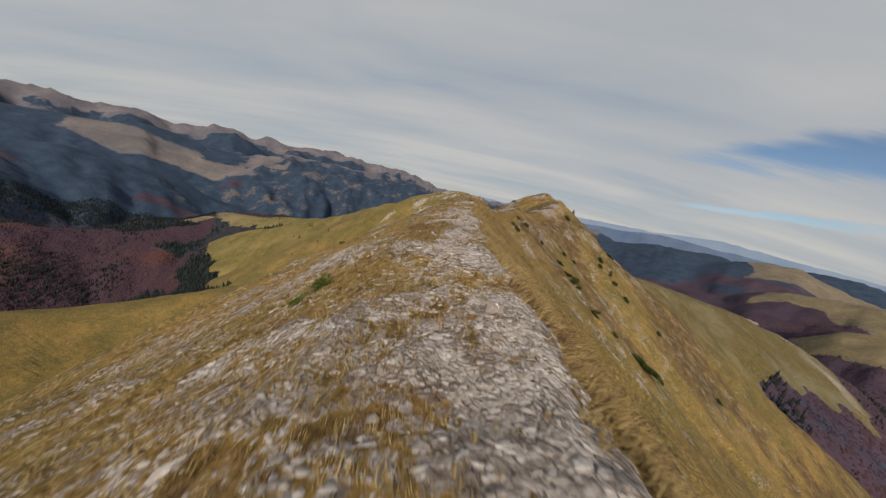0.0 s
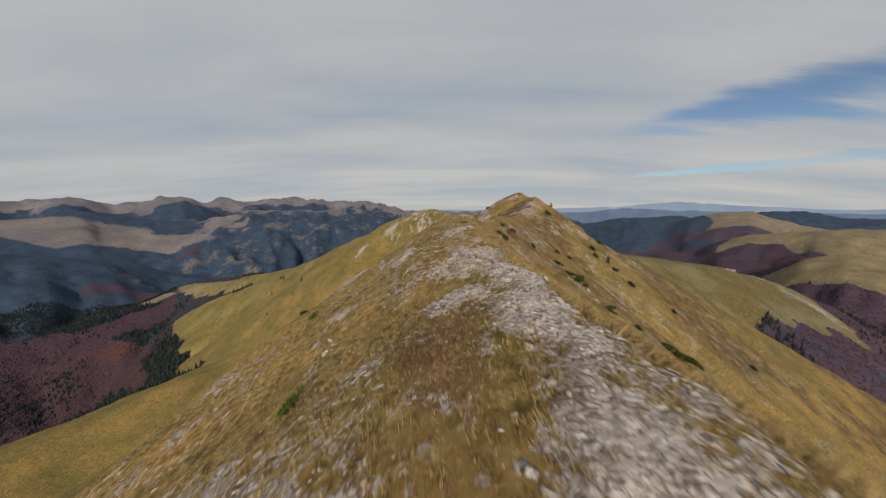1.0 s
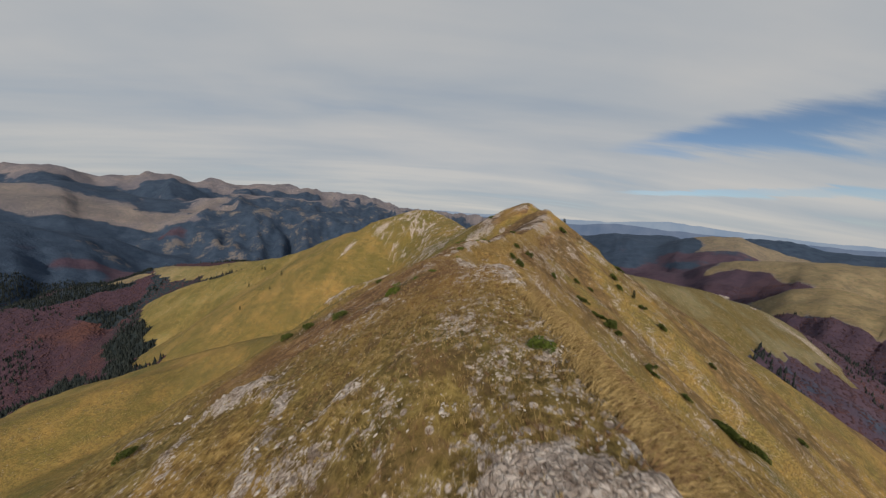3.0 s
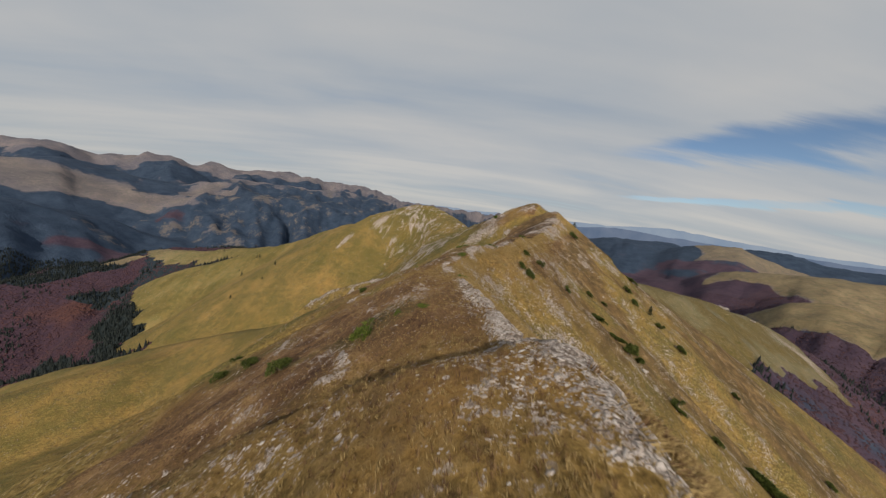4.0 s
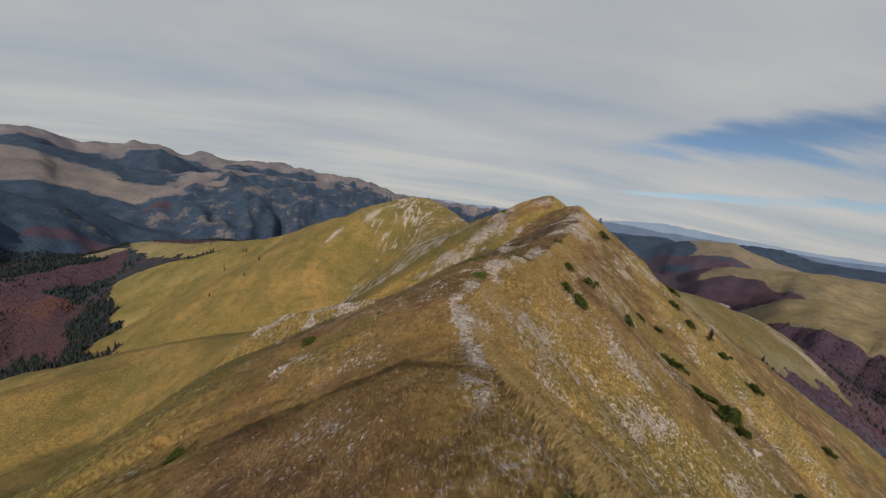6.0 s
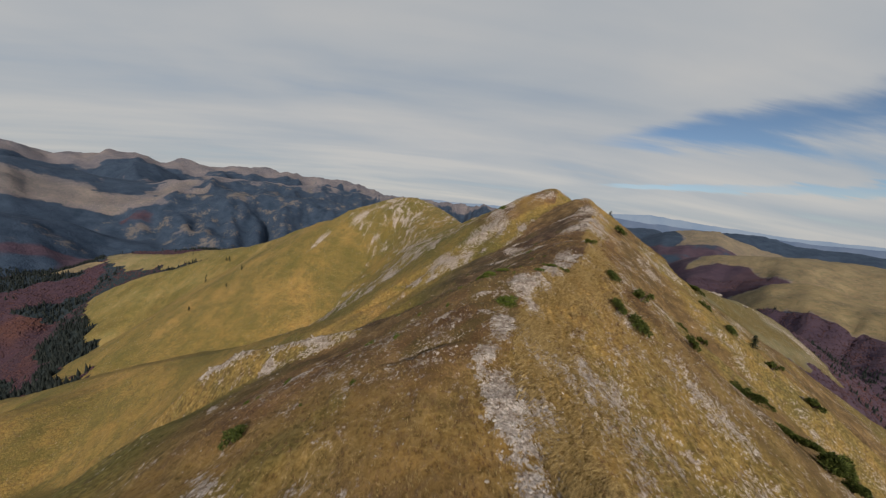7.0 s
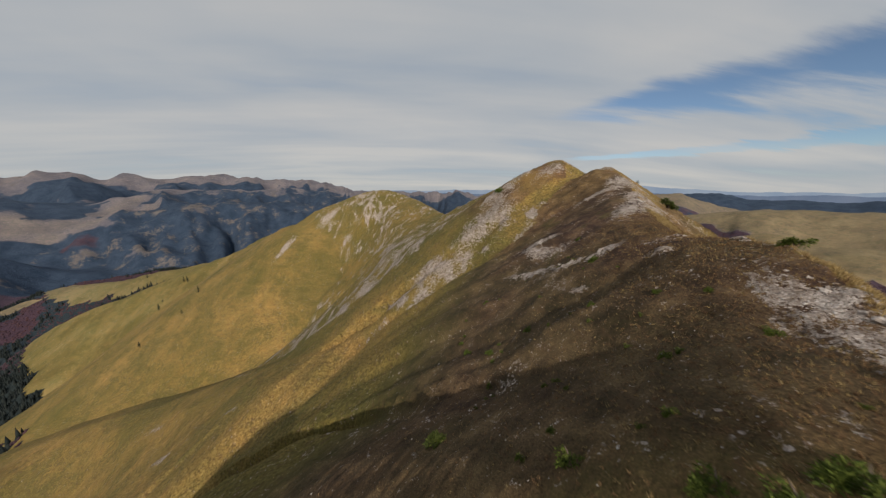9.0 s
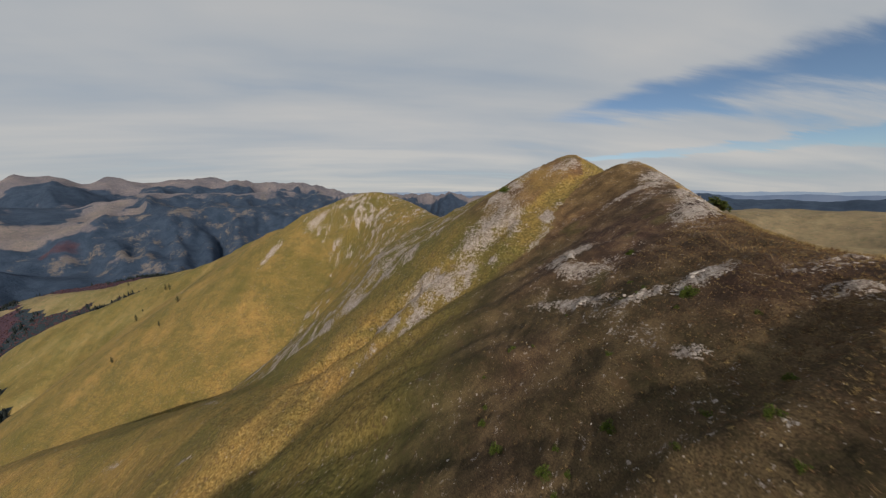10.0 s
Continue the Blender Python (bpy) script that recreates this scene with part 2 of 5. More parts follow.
    crag = ramp(nt, noise_of(nt, pos, 0.03, 6, 0.7), (0.3, (0.070, 0.066, 0.072)), (0.7, (0.165, 0.148, 0.142)))
    edge3 = arith(nt, "ADD", attr(nt, "crag"), arith(nt, "MULTIPLY", arith(nt, "SUBTRACT", noise_of(nt, pos, 0.011, 8, 0.74), 0.5), 2.3))
    col = mix(nt, span(nt, edge3, 0.5, 0.72), col, crag)
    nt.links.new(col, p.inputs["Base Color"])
    p.inputs["Roughness"].default_value = 0.9
    p.inputs["Specular IOR Level"].default_value = 0.15
    near = arith(nt, "SUBTRACT", 1.0, attr(nt, "far"))
    b1 = node(nt, "ShaderNodeBump", {"Height": arith(nt, "ADD", fine, arith(nt, "MULTIPLY", lines, 0.5)), "Distance": 0.30, "Strength": arith(nt, "MULTIPLY", near, 0.6)})
    b1 = node(nt, "ShaderNodeBump", {"Height": span(nt, split, 0.0, 0.14), "Distance": 0.12, "Strength": arith(nt, "MULTIPLY", arith(nt, "MULTIPLY", near, rocky), 0.8), "Normal": b1.outputs[0]})
    b2 = node(nt, "ShaderNodeBump", {"Height": tiny, "Distance": 0.08, "Strength": arith(nt, "MULTIPLY", near, 0.6), "Normal": b1.outputs[0]})
    b3 = node(nt, "ShaderNodeBump", {"Height": crown, "Distance": 6.0, "Strength": arith(nt, "MULTIPLY", woody, 0.6), "Normal": b2.outputs[0]})
    nt.links.new(b3.outputs[0], p.inputs["Normal"])
    return m


GROUND = ground_material()


# ---- the land: ridges laid over each other ----
def lattice(ix, iy, seed):
    h = (ix * 374761393 + iy * 668265263 + seed * 974634777) & 0x7FFFFFFF
    h = ((h ^ (h >> 13)) * 1274126177) & 0x7FFFFFFF
    h = h ^ (h >> 16)
    return (h & 0xFFFF).astype(np.float32) / 32767.5 - 1.0


def vnoise(x, y, seed):
    """Smooth noise, -1 to 1, with one bump a metre."""
    fx, fy = np.floor(x), np.floor(y)
    ix, iy = fx.astype(np.int64), fy.astype(np.int64)
    u, v = x - fx, y - fy
    u, v = u * u * u * (u * (u * 6 - 15) + 10), v * v * v * (v * (v * 6 - 15) + 10)
    a, b = lattice(ix, iy, seed), lattice(ix + 1, iy, seed)
    c, d = lattice(ix, iy + 1, seed), lattice(ix + 1, iy + 1, seed)
    return (a + (b - a) * u) * (1 - v) + (c + (d - c) * u) * v


def fbm(x, y, size, octaves, seed, gain=0.5):
    total, amp, f = 0.0, 1.0, 1.0 / size
    for k in range(octaves):
        total = total + amp * vnoise(x * f * 0.87 + y * f * 0.49 + 13.7 * k, y * f * 0.87 - x * f * 0.49 - 7.1 * k, seed + k)
        amp, f = amp * gain, f * 2.03
    return total


def ridged(x, y, size, octaves, seed):
    total, amp, f = 0.0, 1.0, 1.0 / size
    for k in range(octaves):
        total = total + amp * (1 - 2 * np.abs(vnoise(x * f + 5.3 * k, y * f + 9.1 * k, seed + k)))
        amp, f = amp * 0.5, f * 2.1
    return total


def rounded(knots, steps):
    """Catmull-Rom through the knots."""
    p = np.array(knots, float)
    p = np.vstack([2 * p[0] - p[1], p, 2 * p[-1] - p[-2]])
    out = []
    for k in range(1, len(p) - 2):
        for t in np.arange(steps) / steps:
            out.append(0.5 * (2 * p[k] + (p[k + 1] - p[k - 1]) * t + (2 * p[k - 1] - 5 * p[k] + 4 * p[k + 1] - p[k + 2]) * t**2
                              + (3 * p[k] - p[k - 1] - 3 * p[k + 1] + p[k + 2]) * t**3))
    return np.array(out + [p[-2]])


def along(x, y, knots):
    """For every place: how far from the line of knots (positive to its right), the line's height there, and how far along it."""
    best = np.full(x.shape, 1e12)
    side, height, run = np.zeros_like(best), np.zeros_like(best), np.zeros_like(best)
    start = 0.0
    for (ax, ay, az), (bx, by, bz) in zip(knots[:-1], knots[1:]):
        ux, uy = bx - ax, by - ay
        size = math.hypot(ux, uy) + 1e-9
        px, py = x - ax, y - ay
        t = np.clip((px * ux + py * uy) / size**2, 0, 1)
        dx, dy = px - t * ux, py - t * uy
        d2 = dx * dx + dy * dy
        closer = d2 < best
        best = np.where(closer, d2, best)
        side = np.where(closer, np.sign(px * uy - py * ux), side)
        height = np.where(closer, az + t * (bz - az), height)
        run = np.where(closer, start + t * size, run)
        start += size
    return np.sqrt(best) * side, height, run


def tent(x, y, knots, left, right, gully=0.0, size=30.0, seed=5, beyond=0.5):
    """A ridge: its crest and the fall of its two flanks, (distances, drops), with ribs that run down the flanks."""
    d, z, run = along(x, y, knots)
    away = np.abs(d)
    fall = np.where(d < 0, np.interp(away, *left), np.interp(away, *right))
    # past the last distance the flank goes on falling
    fall = fall + np.maximum(away - np.where(d < 0, left[0][-1], right[0][-1]), 0) * beyond
    if gully:
        fall = fall - gully * np.minimum(away / size, 1.5) * fbm(run, d * 0.22, size, 4, seed)
    return z - fall, d, run


def polar(far, *marks):
    """Knots of a far crest from bearing and elevation, in degrees, seen from the ridge."""
    return [(2 + far * math.sin(radians(a)), 16 + far * math.cos(radians(a)), 5 + far * math.tan(radians(e))) for a, e in marks]


MAIN = rounded([(14, -160, -22), (10, -60, -4), (8.4, -12, 1.9), (7.0, 8, 2.4), (6.2, 16, 2.6), (5.7, 25, 2.8), (5.1, 34, 3.2), (5.0, 40, 3.4), (5.2, 46, 3.7), (5.5, 52, 4.0), (5.7, 56, 4.3), (5.6, 61, 2.9), (5.0, 68, 2.0), (4.4, 73, 1.6),
                (4.2, 79.5, 0.5), (4.6, 84, -1.2), (5.0, 88.5, -2.4), (4.8, 92, -2.1), (6.2, 97, -0.9), (8, 101, -1.0), (10.6, 105, 0.5), (16.5, 110.5, 0.5), (21.5, 117, 2.2), (28, 130, 1.2), (36, 143, 2.8), (45, 157, 6.4), (50, 169, 10.2),
                (54.5, 175, 6.5), (52, 180.5, 8.0), (46, 185, 12.4)], 3)
RIB = rounded([(46, 185, 12.4), (36, 185, 9.5), (27, 183, 3.6), (18.5, 174.5, -4.6), (9, 171.5, -13), (-1, 170.3, -21.5), (-8, 171.5, -28), (-18, 177, -38)], 3)
SADDLE = rounded([(46, 185, 12.4), (36, 200, 7), (25, 225, -3.2), (27, 260, -10), (35, 320, -15), (27, 380, -9), (8, 430, -0.5), (-25, 450, 2), (-79, 455, -17.5), (-112, 462, -40)], 3)
MEADOW_FAR = rounded([(-79, 455, -19), (-180, 620, -82), (-327, 750, -130), (-480, 810, -166), (-642, 850, -203), (-775, 880, -231), (-900, 920, -310)], 3)
MEADOW_MID = rounded([(-112, 462, -37), (-152, 540, -50), (-197, 580, -71), (-253, 600, -97), (-340, 620, -129), (-413, 624, -159), (-502, 640, -195), (-599, 670, -243), (-690, 690, -325)], 3)
MEADOW_NEAR = rounded([(-6, 170, -27), (-20, 174, -34.5), (-50, 206, -56.5), (-110, 243, -93), (-190, 270, -128), (-300, 300, -178), (-450, 345, -250), (-600, 380, -340)], 3)
SHOULDER = rounded([(-175, 248, -124), (-200, 222, -125), (-225, 197, -130), (-245, 170, -131), (-260, 145, -128), (-275, 110, -126), (-288, 50, -124), (-290, -60, -128)], 3)
EAST_SPUR = rounded([(120, 350, -48), (180, 420, -54), (310, 505, -74), (460, 555, -98), (545, 567, -114), (640, 585, -141), (800, 600, -206), (870, 602, -245), (940, 604, -335)], 3)
SKYLINE = polar(4350, (-78, 0.8), (-66, 0.7), (-60, 0.9), (-55.8, 0.8), (-54, 1.0), (-50.8, 0.86), (-48.1, 0.31), (-45.6, 0.76), (-40.8, 1.43), (-38.5, 0.63), (-36.4, 1.4), (-32, 1.05),
                (-27.5, 1.72), (-24, 1.3), (-19, 0.84), (-12, 0.83), (-9, 0.3), (-6.3, -0.57), (5, -0.95), (20, -1.2))
PLATEAU = polar(3300, (-75, -1.0), (-64, -1.2), (-57, -1.1), (-50, -0.35), (-47, -0.7), (-43.5, -1.7))
CRAGS = polar(3050, (-40, -2.2), (-37, -1.3), (-33, -0.5), (-30, -0.15), (-26, -0.3), (-20, -0.5), (-14, -0.6), (-8.9, -0.9), (-4, -2.0), (2, -3.5))
CRAG_SPUR = polar(2550, (-42.5, -5.0), (-38.5, -3.6), (-35, -3.0), (-30, -2.6), (-25, -2.6), (-18, -2.8), (-10, -3.2))
WEST_HILLS = polar(2150, (-80, -4), (-66, -4.5), (-56.4, -4.8), (-51, -6.0), (-46, -7.4), (-43, -9.0))
BEECH_HILL = polar(1150, (-70, -14), (-62, -14), (-55.0, -14.2), (-49.7, -13.3), (-46, -12.6), (-40, -11.2), (-33, -11.0), (-27, -11.4))
NORTH_WOODS = polar(3200, (20, -3.4), (26.9, -2.75), (32.8, -1.75), (39.4, -1.45), (41.2, -2.3))
TAN_HILLS = polar(2900, (37, -3.2), (39.5, -1.8), (43.3, -0.95), (46.2, -0.9), (50.5, -2.5), (55, -3.2), (66, -3.4))
DARK_HILLS = polar(3500, (45, -1.4), (46.7, -0.75), (48, -0.5), (49.8, -0.6), (53.6, -1.45), (58, -1.55), (70, -1.4))
TAN_NEAR = polar(2000, (41, -6.6), (42.5, -5.3), (45.9, -3.9), (51.5, -3.0), (58.2, -2.6), (72, -3.0))
TAN_NEAREST = polar(1500, (47.5, -10), (49.4, -8.1), (51, -6.8), (54.1, -5.9), (58.6, -6.3), (74, -6.5))

LEDGE = rounded([(-6, 112.3, -9.2), (-11, 113.5, -11.0), (-16.4, 115.7, -13.9), (-23.5, 119.5, -18.0), (-31, 121.5, -24.4), (-38, 122, -33)], 2)
LEDGE_WEST = rounded([(-4, 52.5, -1.2), (-10, 54.6, -4.6), (-14, 56, -7.6), (-21, 59, -12.6)], 2)
KNOLL = rounded([(35, 142, 2.3), (28, 144.5, -0.4), (21.5, 145.6, -3.0), (13, 147, -8.6)], 2)
EAST_RIB = rounded([(50, 169, 9.0), (72, 164.8, -7.6), (99, 160, -22.5), (148, 152, -51), (247, 134, -111), (345, 117, -172), (520, 88, -290)], 3)
W_LEFT = ((0, 1.5, 4, 8, 15, 22, 38, 46, 65, 130), (0, 0.05, 0.6, 3.1, 7.7, 12, 23.5, 30.5, 48, 104))
W_RIGHT = ((0, 1, 3, 8.5, 16, 27, 63, 110, 200), (0, 0.5, 1.95, 5.7, 11.3, 18.6, 46.5, 82, 150))


def land(x, y):
    """The height of the land and its masks."""
    x, y = np.asarray(x, float), np.asarray(y, float)
    r = np.hypot(x - 2, y - 60)
    near = r < 2200
    hs, marks = [], {}
    floor = -415 + 30 * fbm(x, y, 700, 3, 71) + 140 * np.clip((x - 500) / 900, 0, 1)
    hs.append(floor)

    def put(name, knots, left, right, **kw):
        h, d, run = tent(x, y, knots, left, right, **kw)
        marks[name] = (h, d, run)
        hs.append(h)

    put("main", MAIN, W_LEFT, W_RIGHT, gully=1.9, size=20, seed=11)
    put("rib", RIB, ((0, 2, 6, 15, 40), (0, 0.5, 3.4, 11, 33)), ((0, 2, 6, 15, 40), (0, 0.6, 3.5, 11, 33)), gully=0.8, size=9, seed=23, beyond=0.9)
    put("saddle", SADDLE, ((0, 5, 30, 57, 80, 120, 200, 400), (0, 1.3, 15, 44, 66, 96, 157, 305)), ((0, 5, 30, 100), (0, 1.5, 19, 72)), gully=2.2, size=30, seed=31, beyond=0.8)
    put("ledge", LEDGE, ((0, 1, 4, 12), (0, 0.5, 3.8, 13)), ((0, 1, 4, 12), (0, 0.4, 3.2, 12)), gully=0.5, size=4, seed=111, beyond=1.4)
    put("ledge_west", LEDGE_WEST, ((0, 1, 4, 12), (0, 0.5, 3.8, 13)), ((0, 1, 4, 12), (0, 0.4, 3.2, 12)), gully=0.5, size=4, seed=113, beyond=1.4)
    put("knoll", KNOLL, ((0, 2, 6, 12), (0, 0.8, 4.2, 10)), ((0, 2, 6, 12), (0, 0.8, 4.0, 10)), gully=0.5, size=5, seed=117, beyond=1.4)
    put("east_rib", EAST_RIB, ((0, 10, 60), (0, 4, 40)), ((0, 5, 20, 60, 110, 200), (0, 1, 7.5, 27, 54, 115)), gully=2.0, size=26, seed=119, beyond=0.7)
    # the rib stays on the sunny side of the top
    h, d, run = marks["east_rib"]
    hs[-1] = h - 1.2 * np.maximum(48 - x, 0)
    put("far_meadow", MEADOW_FAR, ((0, 10, 60, 150, 400), (0, 2, 34, 105, 300)), ((0, 10, 60, 150), (0, 2, 30, 90)), gully=4, size=80, seed=37)
    put("mid_meadow", MEADOW_MID, ((0, 12, 60, 160, 330), (0, 3, 34, 102, 225)), ((0, 10, 60, 150), (0, 3, 35, 100)), gully=4, size=70, seed=41)
    put("near_meadow", MEADOW_NEAR, ((0, 10, 40, 80, 200), (0, 2.5, 20, 45, 130)), ((0, 15, 60, 150), (0, 2, 30, 100)), gully=2, size=60, seed=43)
    put("shoulder", SHOULDER, ((0, 15, 60, 150), (0, 3, 18, 66)), ((0, 15, 60, 150, 300), (0, 3, 26, 88, 200)), gully=2, size=60, seed=45, beyond=0.8)
    put("east_spur", EAST_SPUR, ((0, 20, 80, 200), (0, 4, 40, 120)), ((0, 20, 80, 200, 300), (0, 4, 38, 115, 190)), gully=6, size=60, seed=47)
    mild = ((0, 150, 500, 1200), (0, 20, 130, 380))
    steep = ((0, 60, 300, 900), (0, 25, 150, 420))
    put("skyline", SKYLINE, steep, ((0, 100, 500, 1200), (0, 30, 170, 330)), gully=70, size=260, seed=53)
    put("plateau", PLATEAU, mild, ((0, 250, 600, 900, 1300), (0, 25, 110, 250, 400)), gully=26, size=400, seed=59)
    put("crags", CRAGS, steep, ((0, 60, 300, 700, 1100), (0, 18, 120, 250, 400)), gully=44, size=170, seed=61)
    put("crag_spur", CRAG_SPUR, mild, ((0, 60, 200, 400, 700), (0, 25, 110, 230, 330)), gully=42, size=130, seed=67)
    put("west_hills", WEST_HILLS, mild, ((0, 100, 400, 900), (0, 20, 110, 260)), gully=34, size=190, seed=73)
    put("beech_hill", BEECH_HILL, ((0, 60, 200, 400), (0, 12, 60, 160)), ((0, 50, 150, 300), (0, 10, 60, 150)), gully=14, size=120, seed=79)
    put("north_woods", NORTH_WOODS, mild, ((0, 200, 600, 1200), (0, 25, 150, 330)), gully=30, size=300, seed=83)
    put("tan_hills", TAN_HILLS, mild, ((0, 150, 500, 900), (0, 20, 120, 260)), gully=20, size=260, seed=89)
    put("dark_hills", DARK_HILLS, mild, ((0, 150, 500, 900), (0, 30, 150, 280)), gully=25, size=260, seed=97)
    put("tan_near", TAN_NEAR, mild, ((0, 120, 350, 700), (0, 18, 95, 220)), gully=16, size=190, seed=101)
    put("tan_nearest", TAN_NEAREST, ((0, 120, 350, 700), (0, 18, 95, 220)), ((0, 120, 350, 700), (0, 18, 95, 240)), gully=14, size=170, seed=103)
    soft = 0.25 + 0.004 * r
    top = hs[0]
    for h in hs[1:]:
        top = np.maximum(top, h)
    total = 0.0
    for h in hs:
        total = total + np.exp(np.clip((h - top) / soft, -40, 0))
    z = top + soft * np.log(total)
    names = list(marks)
    owner = np.argmax(np.stack(hs[1:]), 0)
    over = np.stack(hs[1:]).max(0) - floor
    return z, marks, names, owner, over, r


def ease(v, lo, hi):
    t = np.clip((v - lo) / (hi - lo), 0, 1)
    return t * t * (3 - 2 * t)


def blot(x, y, cx, cy, long, wide, turn, strength):
    """A patch of bare rock: a long spot whose long axis is turned from +x."""
    c, s = math.cos(radians(turn)), math.sin(radians(turn))
    u, v = ((x - cx) * c + (y - cy) * s) / long, ((y - cy) * c - (x - cx) * s) / wide
    return strength * np.exp(-((u * u + v * v) ** 1.5))


# bare rock: the first crest, its rise, the middle, the neck, the far half of the ridge, the bend and the top
ROCK_FRONT = [(6.6, 10.0, 1.6, 1.5, 157, 0.95), (6.7, 7.0, 2.2, 1.6, 95, 0.9), (5.0, 9.5, 1.0, 0.8, 28, 0.85), (5.1, 8.1, 0.9, 0.9, 160, 0.8), (5.1, 14.6, 2.8, 1.2, 113, 0.9), (4.6, 18.5, 2.6, 1.0, 95, 0.85),
              (-2.6, 18.0, 1.6, 0.45, 20, 0.8), (1.8, 9.8, 0.9, 0.5, 155, 0.7), (3.3, 9.0, 0.5, 0.4, 135, 0.7), (4.3, 7.8, 0.4, 0.35, 130, 0.7), (0.2, 9.2, 0.6, 0.5, 58, 0.6), (1.4, 4.5, 5, 4.2, 90, 0.40), (-2.2, 20.5, 2.6, 0.5, 95, 0.7)]
ROCK_RISE = [(3.0, 25.4, 1.3, 1.0, 31, 0.85), (5.0, 26.6, 2.7, 1.1, 100, 0.9), (4.8, 23.5, 1.4, 1.2, 105, 0.9), (5.0, 21.4, 1.4, 0.8, 93, 0.85), (4.1, 22.0, 0.9, 0.8, 86, 0.85), (1.3, 28.1, 1.2, 0.5, 59, 0.75),
             (0.8, 27.0, 1.1, 0.4, 72, 0.7), (-0.1, 36.2, 3.2, 0.7, 80, 0.7), (3.7, 31.2, 2.4, 1.1, 106, 0.85), (-3.3, 32.3, 2.2, 0.5, 140, 0.75), (-3.8, 30.6, 1.9, 0.3, 104, 0.7), (-0.8, 25.7, 0.6, 0.3, 85, 0.7),
             (-2.6, 27.0, 1.3, 0.3, 107, 0.7), (-3.9, 26.6, 0.6, 0.3, 106, 0.65), (-12.0, 31.2, 1.2, 0.5, 7, 0.8)]
ROCK_MIDDLE = [(-9.4, 53.6, 2.6, 0.8, 160, 0.85), (-6.4, 51.5, 2.4, 0.6, 140, 0.8), (-4.0, 47.8, 3.6, 0.4, 100, 0.75), (-1.3, 46.8, 0.9, 0.5, 31, 0.75), (1.2, 41.8, 1.2, 0.45, 35, 0.75), (3.6, 42.1, 1.9, 1.0, 128, 0.85),
               (5.1, 41.8, 3.3, 0.5, 82, 0.8), (3.8, 37.4, 1.4, 0.7, 98, 0.8), (-2.4, 40.3, 2.8, 0.6, 152, 0.8), (0.5, 38.3, 1.2, 0.6, 131, 0.75), (-10.4, 51.4, 3.2, 0.4, 116, 0.75), (-20.5, 59.2, 3.6, 0.7, 150, 0.7),
               (2.5, 41.9, 1.7, 0.5, 175, 0.7), (4.6, 33.6, 2.2, 0.7, 92, 0.8), (-12.4, 40.8, 5.0, 0.5, 107, 0.6)]
ROCK_NECK = [(5.5, 60.6, 3.4, 1.0, 93, 1.2), (4.5, 58.4, 1.3, 0.7, 10, 0.9), (4.9, 67.0, 3.6, 0.9, 100, 1.2), (4.3, 71.4, 1.8, 0.6, 108, 1.0), (4.6, 56.8, 0.9, 0.8, 176, 0.9), (5.7, 54.6, 2.8, 0.9, 90, 1.0), (3.4, 57.2, 0.5, 0.4, 0, 0.7), (2.6, 60.2, 0.9, 0.25, 93, 0.7),
             (-2.3, 62.0, 1.8, 0.35, 111, 0.8), (-2.6, 60.8, 0.7, 0.4, 21, 0.75), (-2.9, 71.5, 0.9, 0.4, 132, 0.75), (-3.8, 74.7, 1.2, 0.4, 127, 0.7), (-11.2, 74.4, 3.0, 0.4, 102, 0.75), (3.1, 79.2, 1.6, 0.8, 100, 0.75), (4.4, 76, 2.0, 0.6, 95, 0.5)]
ROCK_SUNNY = [(25.2, 95.6, 1.9, 0.7, 129, 0.6), (34.1, 114.6, 2.0, 0.7, 148, 0.6), (23.2, 101.2, 1.6, 0.6, 174, 0.55), (38.4, 109.8, 2.3, 0.7, 96, 0.55), (77.7, 110.4, 2.2, 0.8, 137, 0.55), (32.4, 89.5, 2.5, 0.5, 155, 0.55), (68.0, 118.6, 3.0, 1.0, 148, 0.5),
              (66.9, 127.9, 3.3, 1.0, 3, 0.5), (22.7, 102.0, 1.1, 0.6, 121, 0.6), (24.0, 96.6, 1.2, 0.6, 109, 0.6), (37.0, 116.1, 1.4, 0.5, 171, 0.55), (16.5, 99.2, 3.3, 0.35, 18, 0.55), (13.7, 101.2, 2.4, 0.4, 18, 0.5), (33.8, 96.7, 1.4, 0.5, 150, 0.5)]
ROCK_LEDGE = [(-26, 119.6, 4.2, 0.8, 150, 0.9), (-20.3, 117.6, 2.4, 0.7, 145, 0.85), (-12.4, 113.6, 4.0, 0.8, 160, 0.85), (-7.8, 101.4, 1.6, 0.5, 32, 0.8), (-9.6, 92.0, 1.8, 0.7, 82, 0.85), (-8.8, 93.2, 2.2, 0.5, 139, 0.75), (-16.0, 104.4, 1.5, 0.6, 120, 0.6), (2.4, 101.4, 1.1, 0.5, 10, 0.75)]
ROCK_RIDGE = [(4.3, 91.6, 2.6, 1.0, 100, 1.0), (4.5, 86.8, 3.2, 0.9, 90, 1.0), (4.2, 83.2, 2.2, 0.7, 92, 0.9), (9.4, 104.1, 2.6, 1.3, 30, 0.8), (3.9, 94.6, 1.2, 0.8, 60, 0.75), (5.6, 97.8, 2.6, 1.0, 70, 0.7), (6.4, 90, 4.0, 1.6, 88, 0.45)]
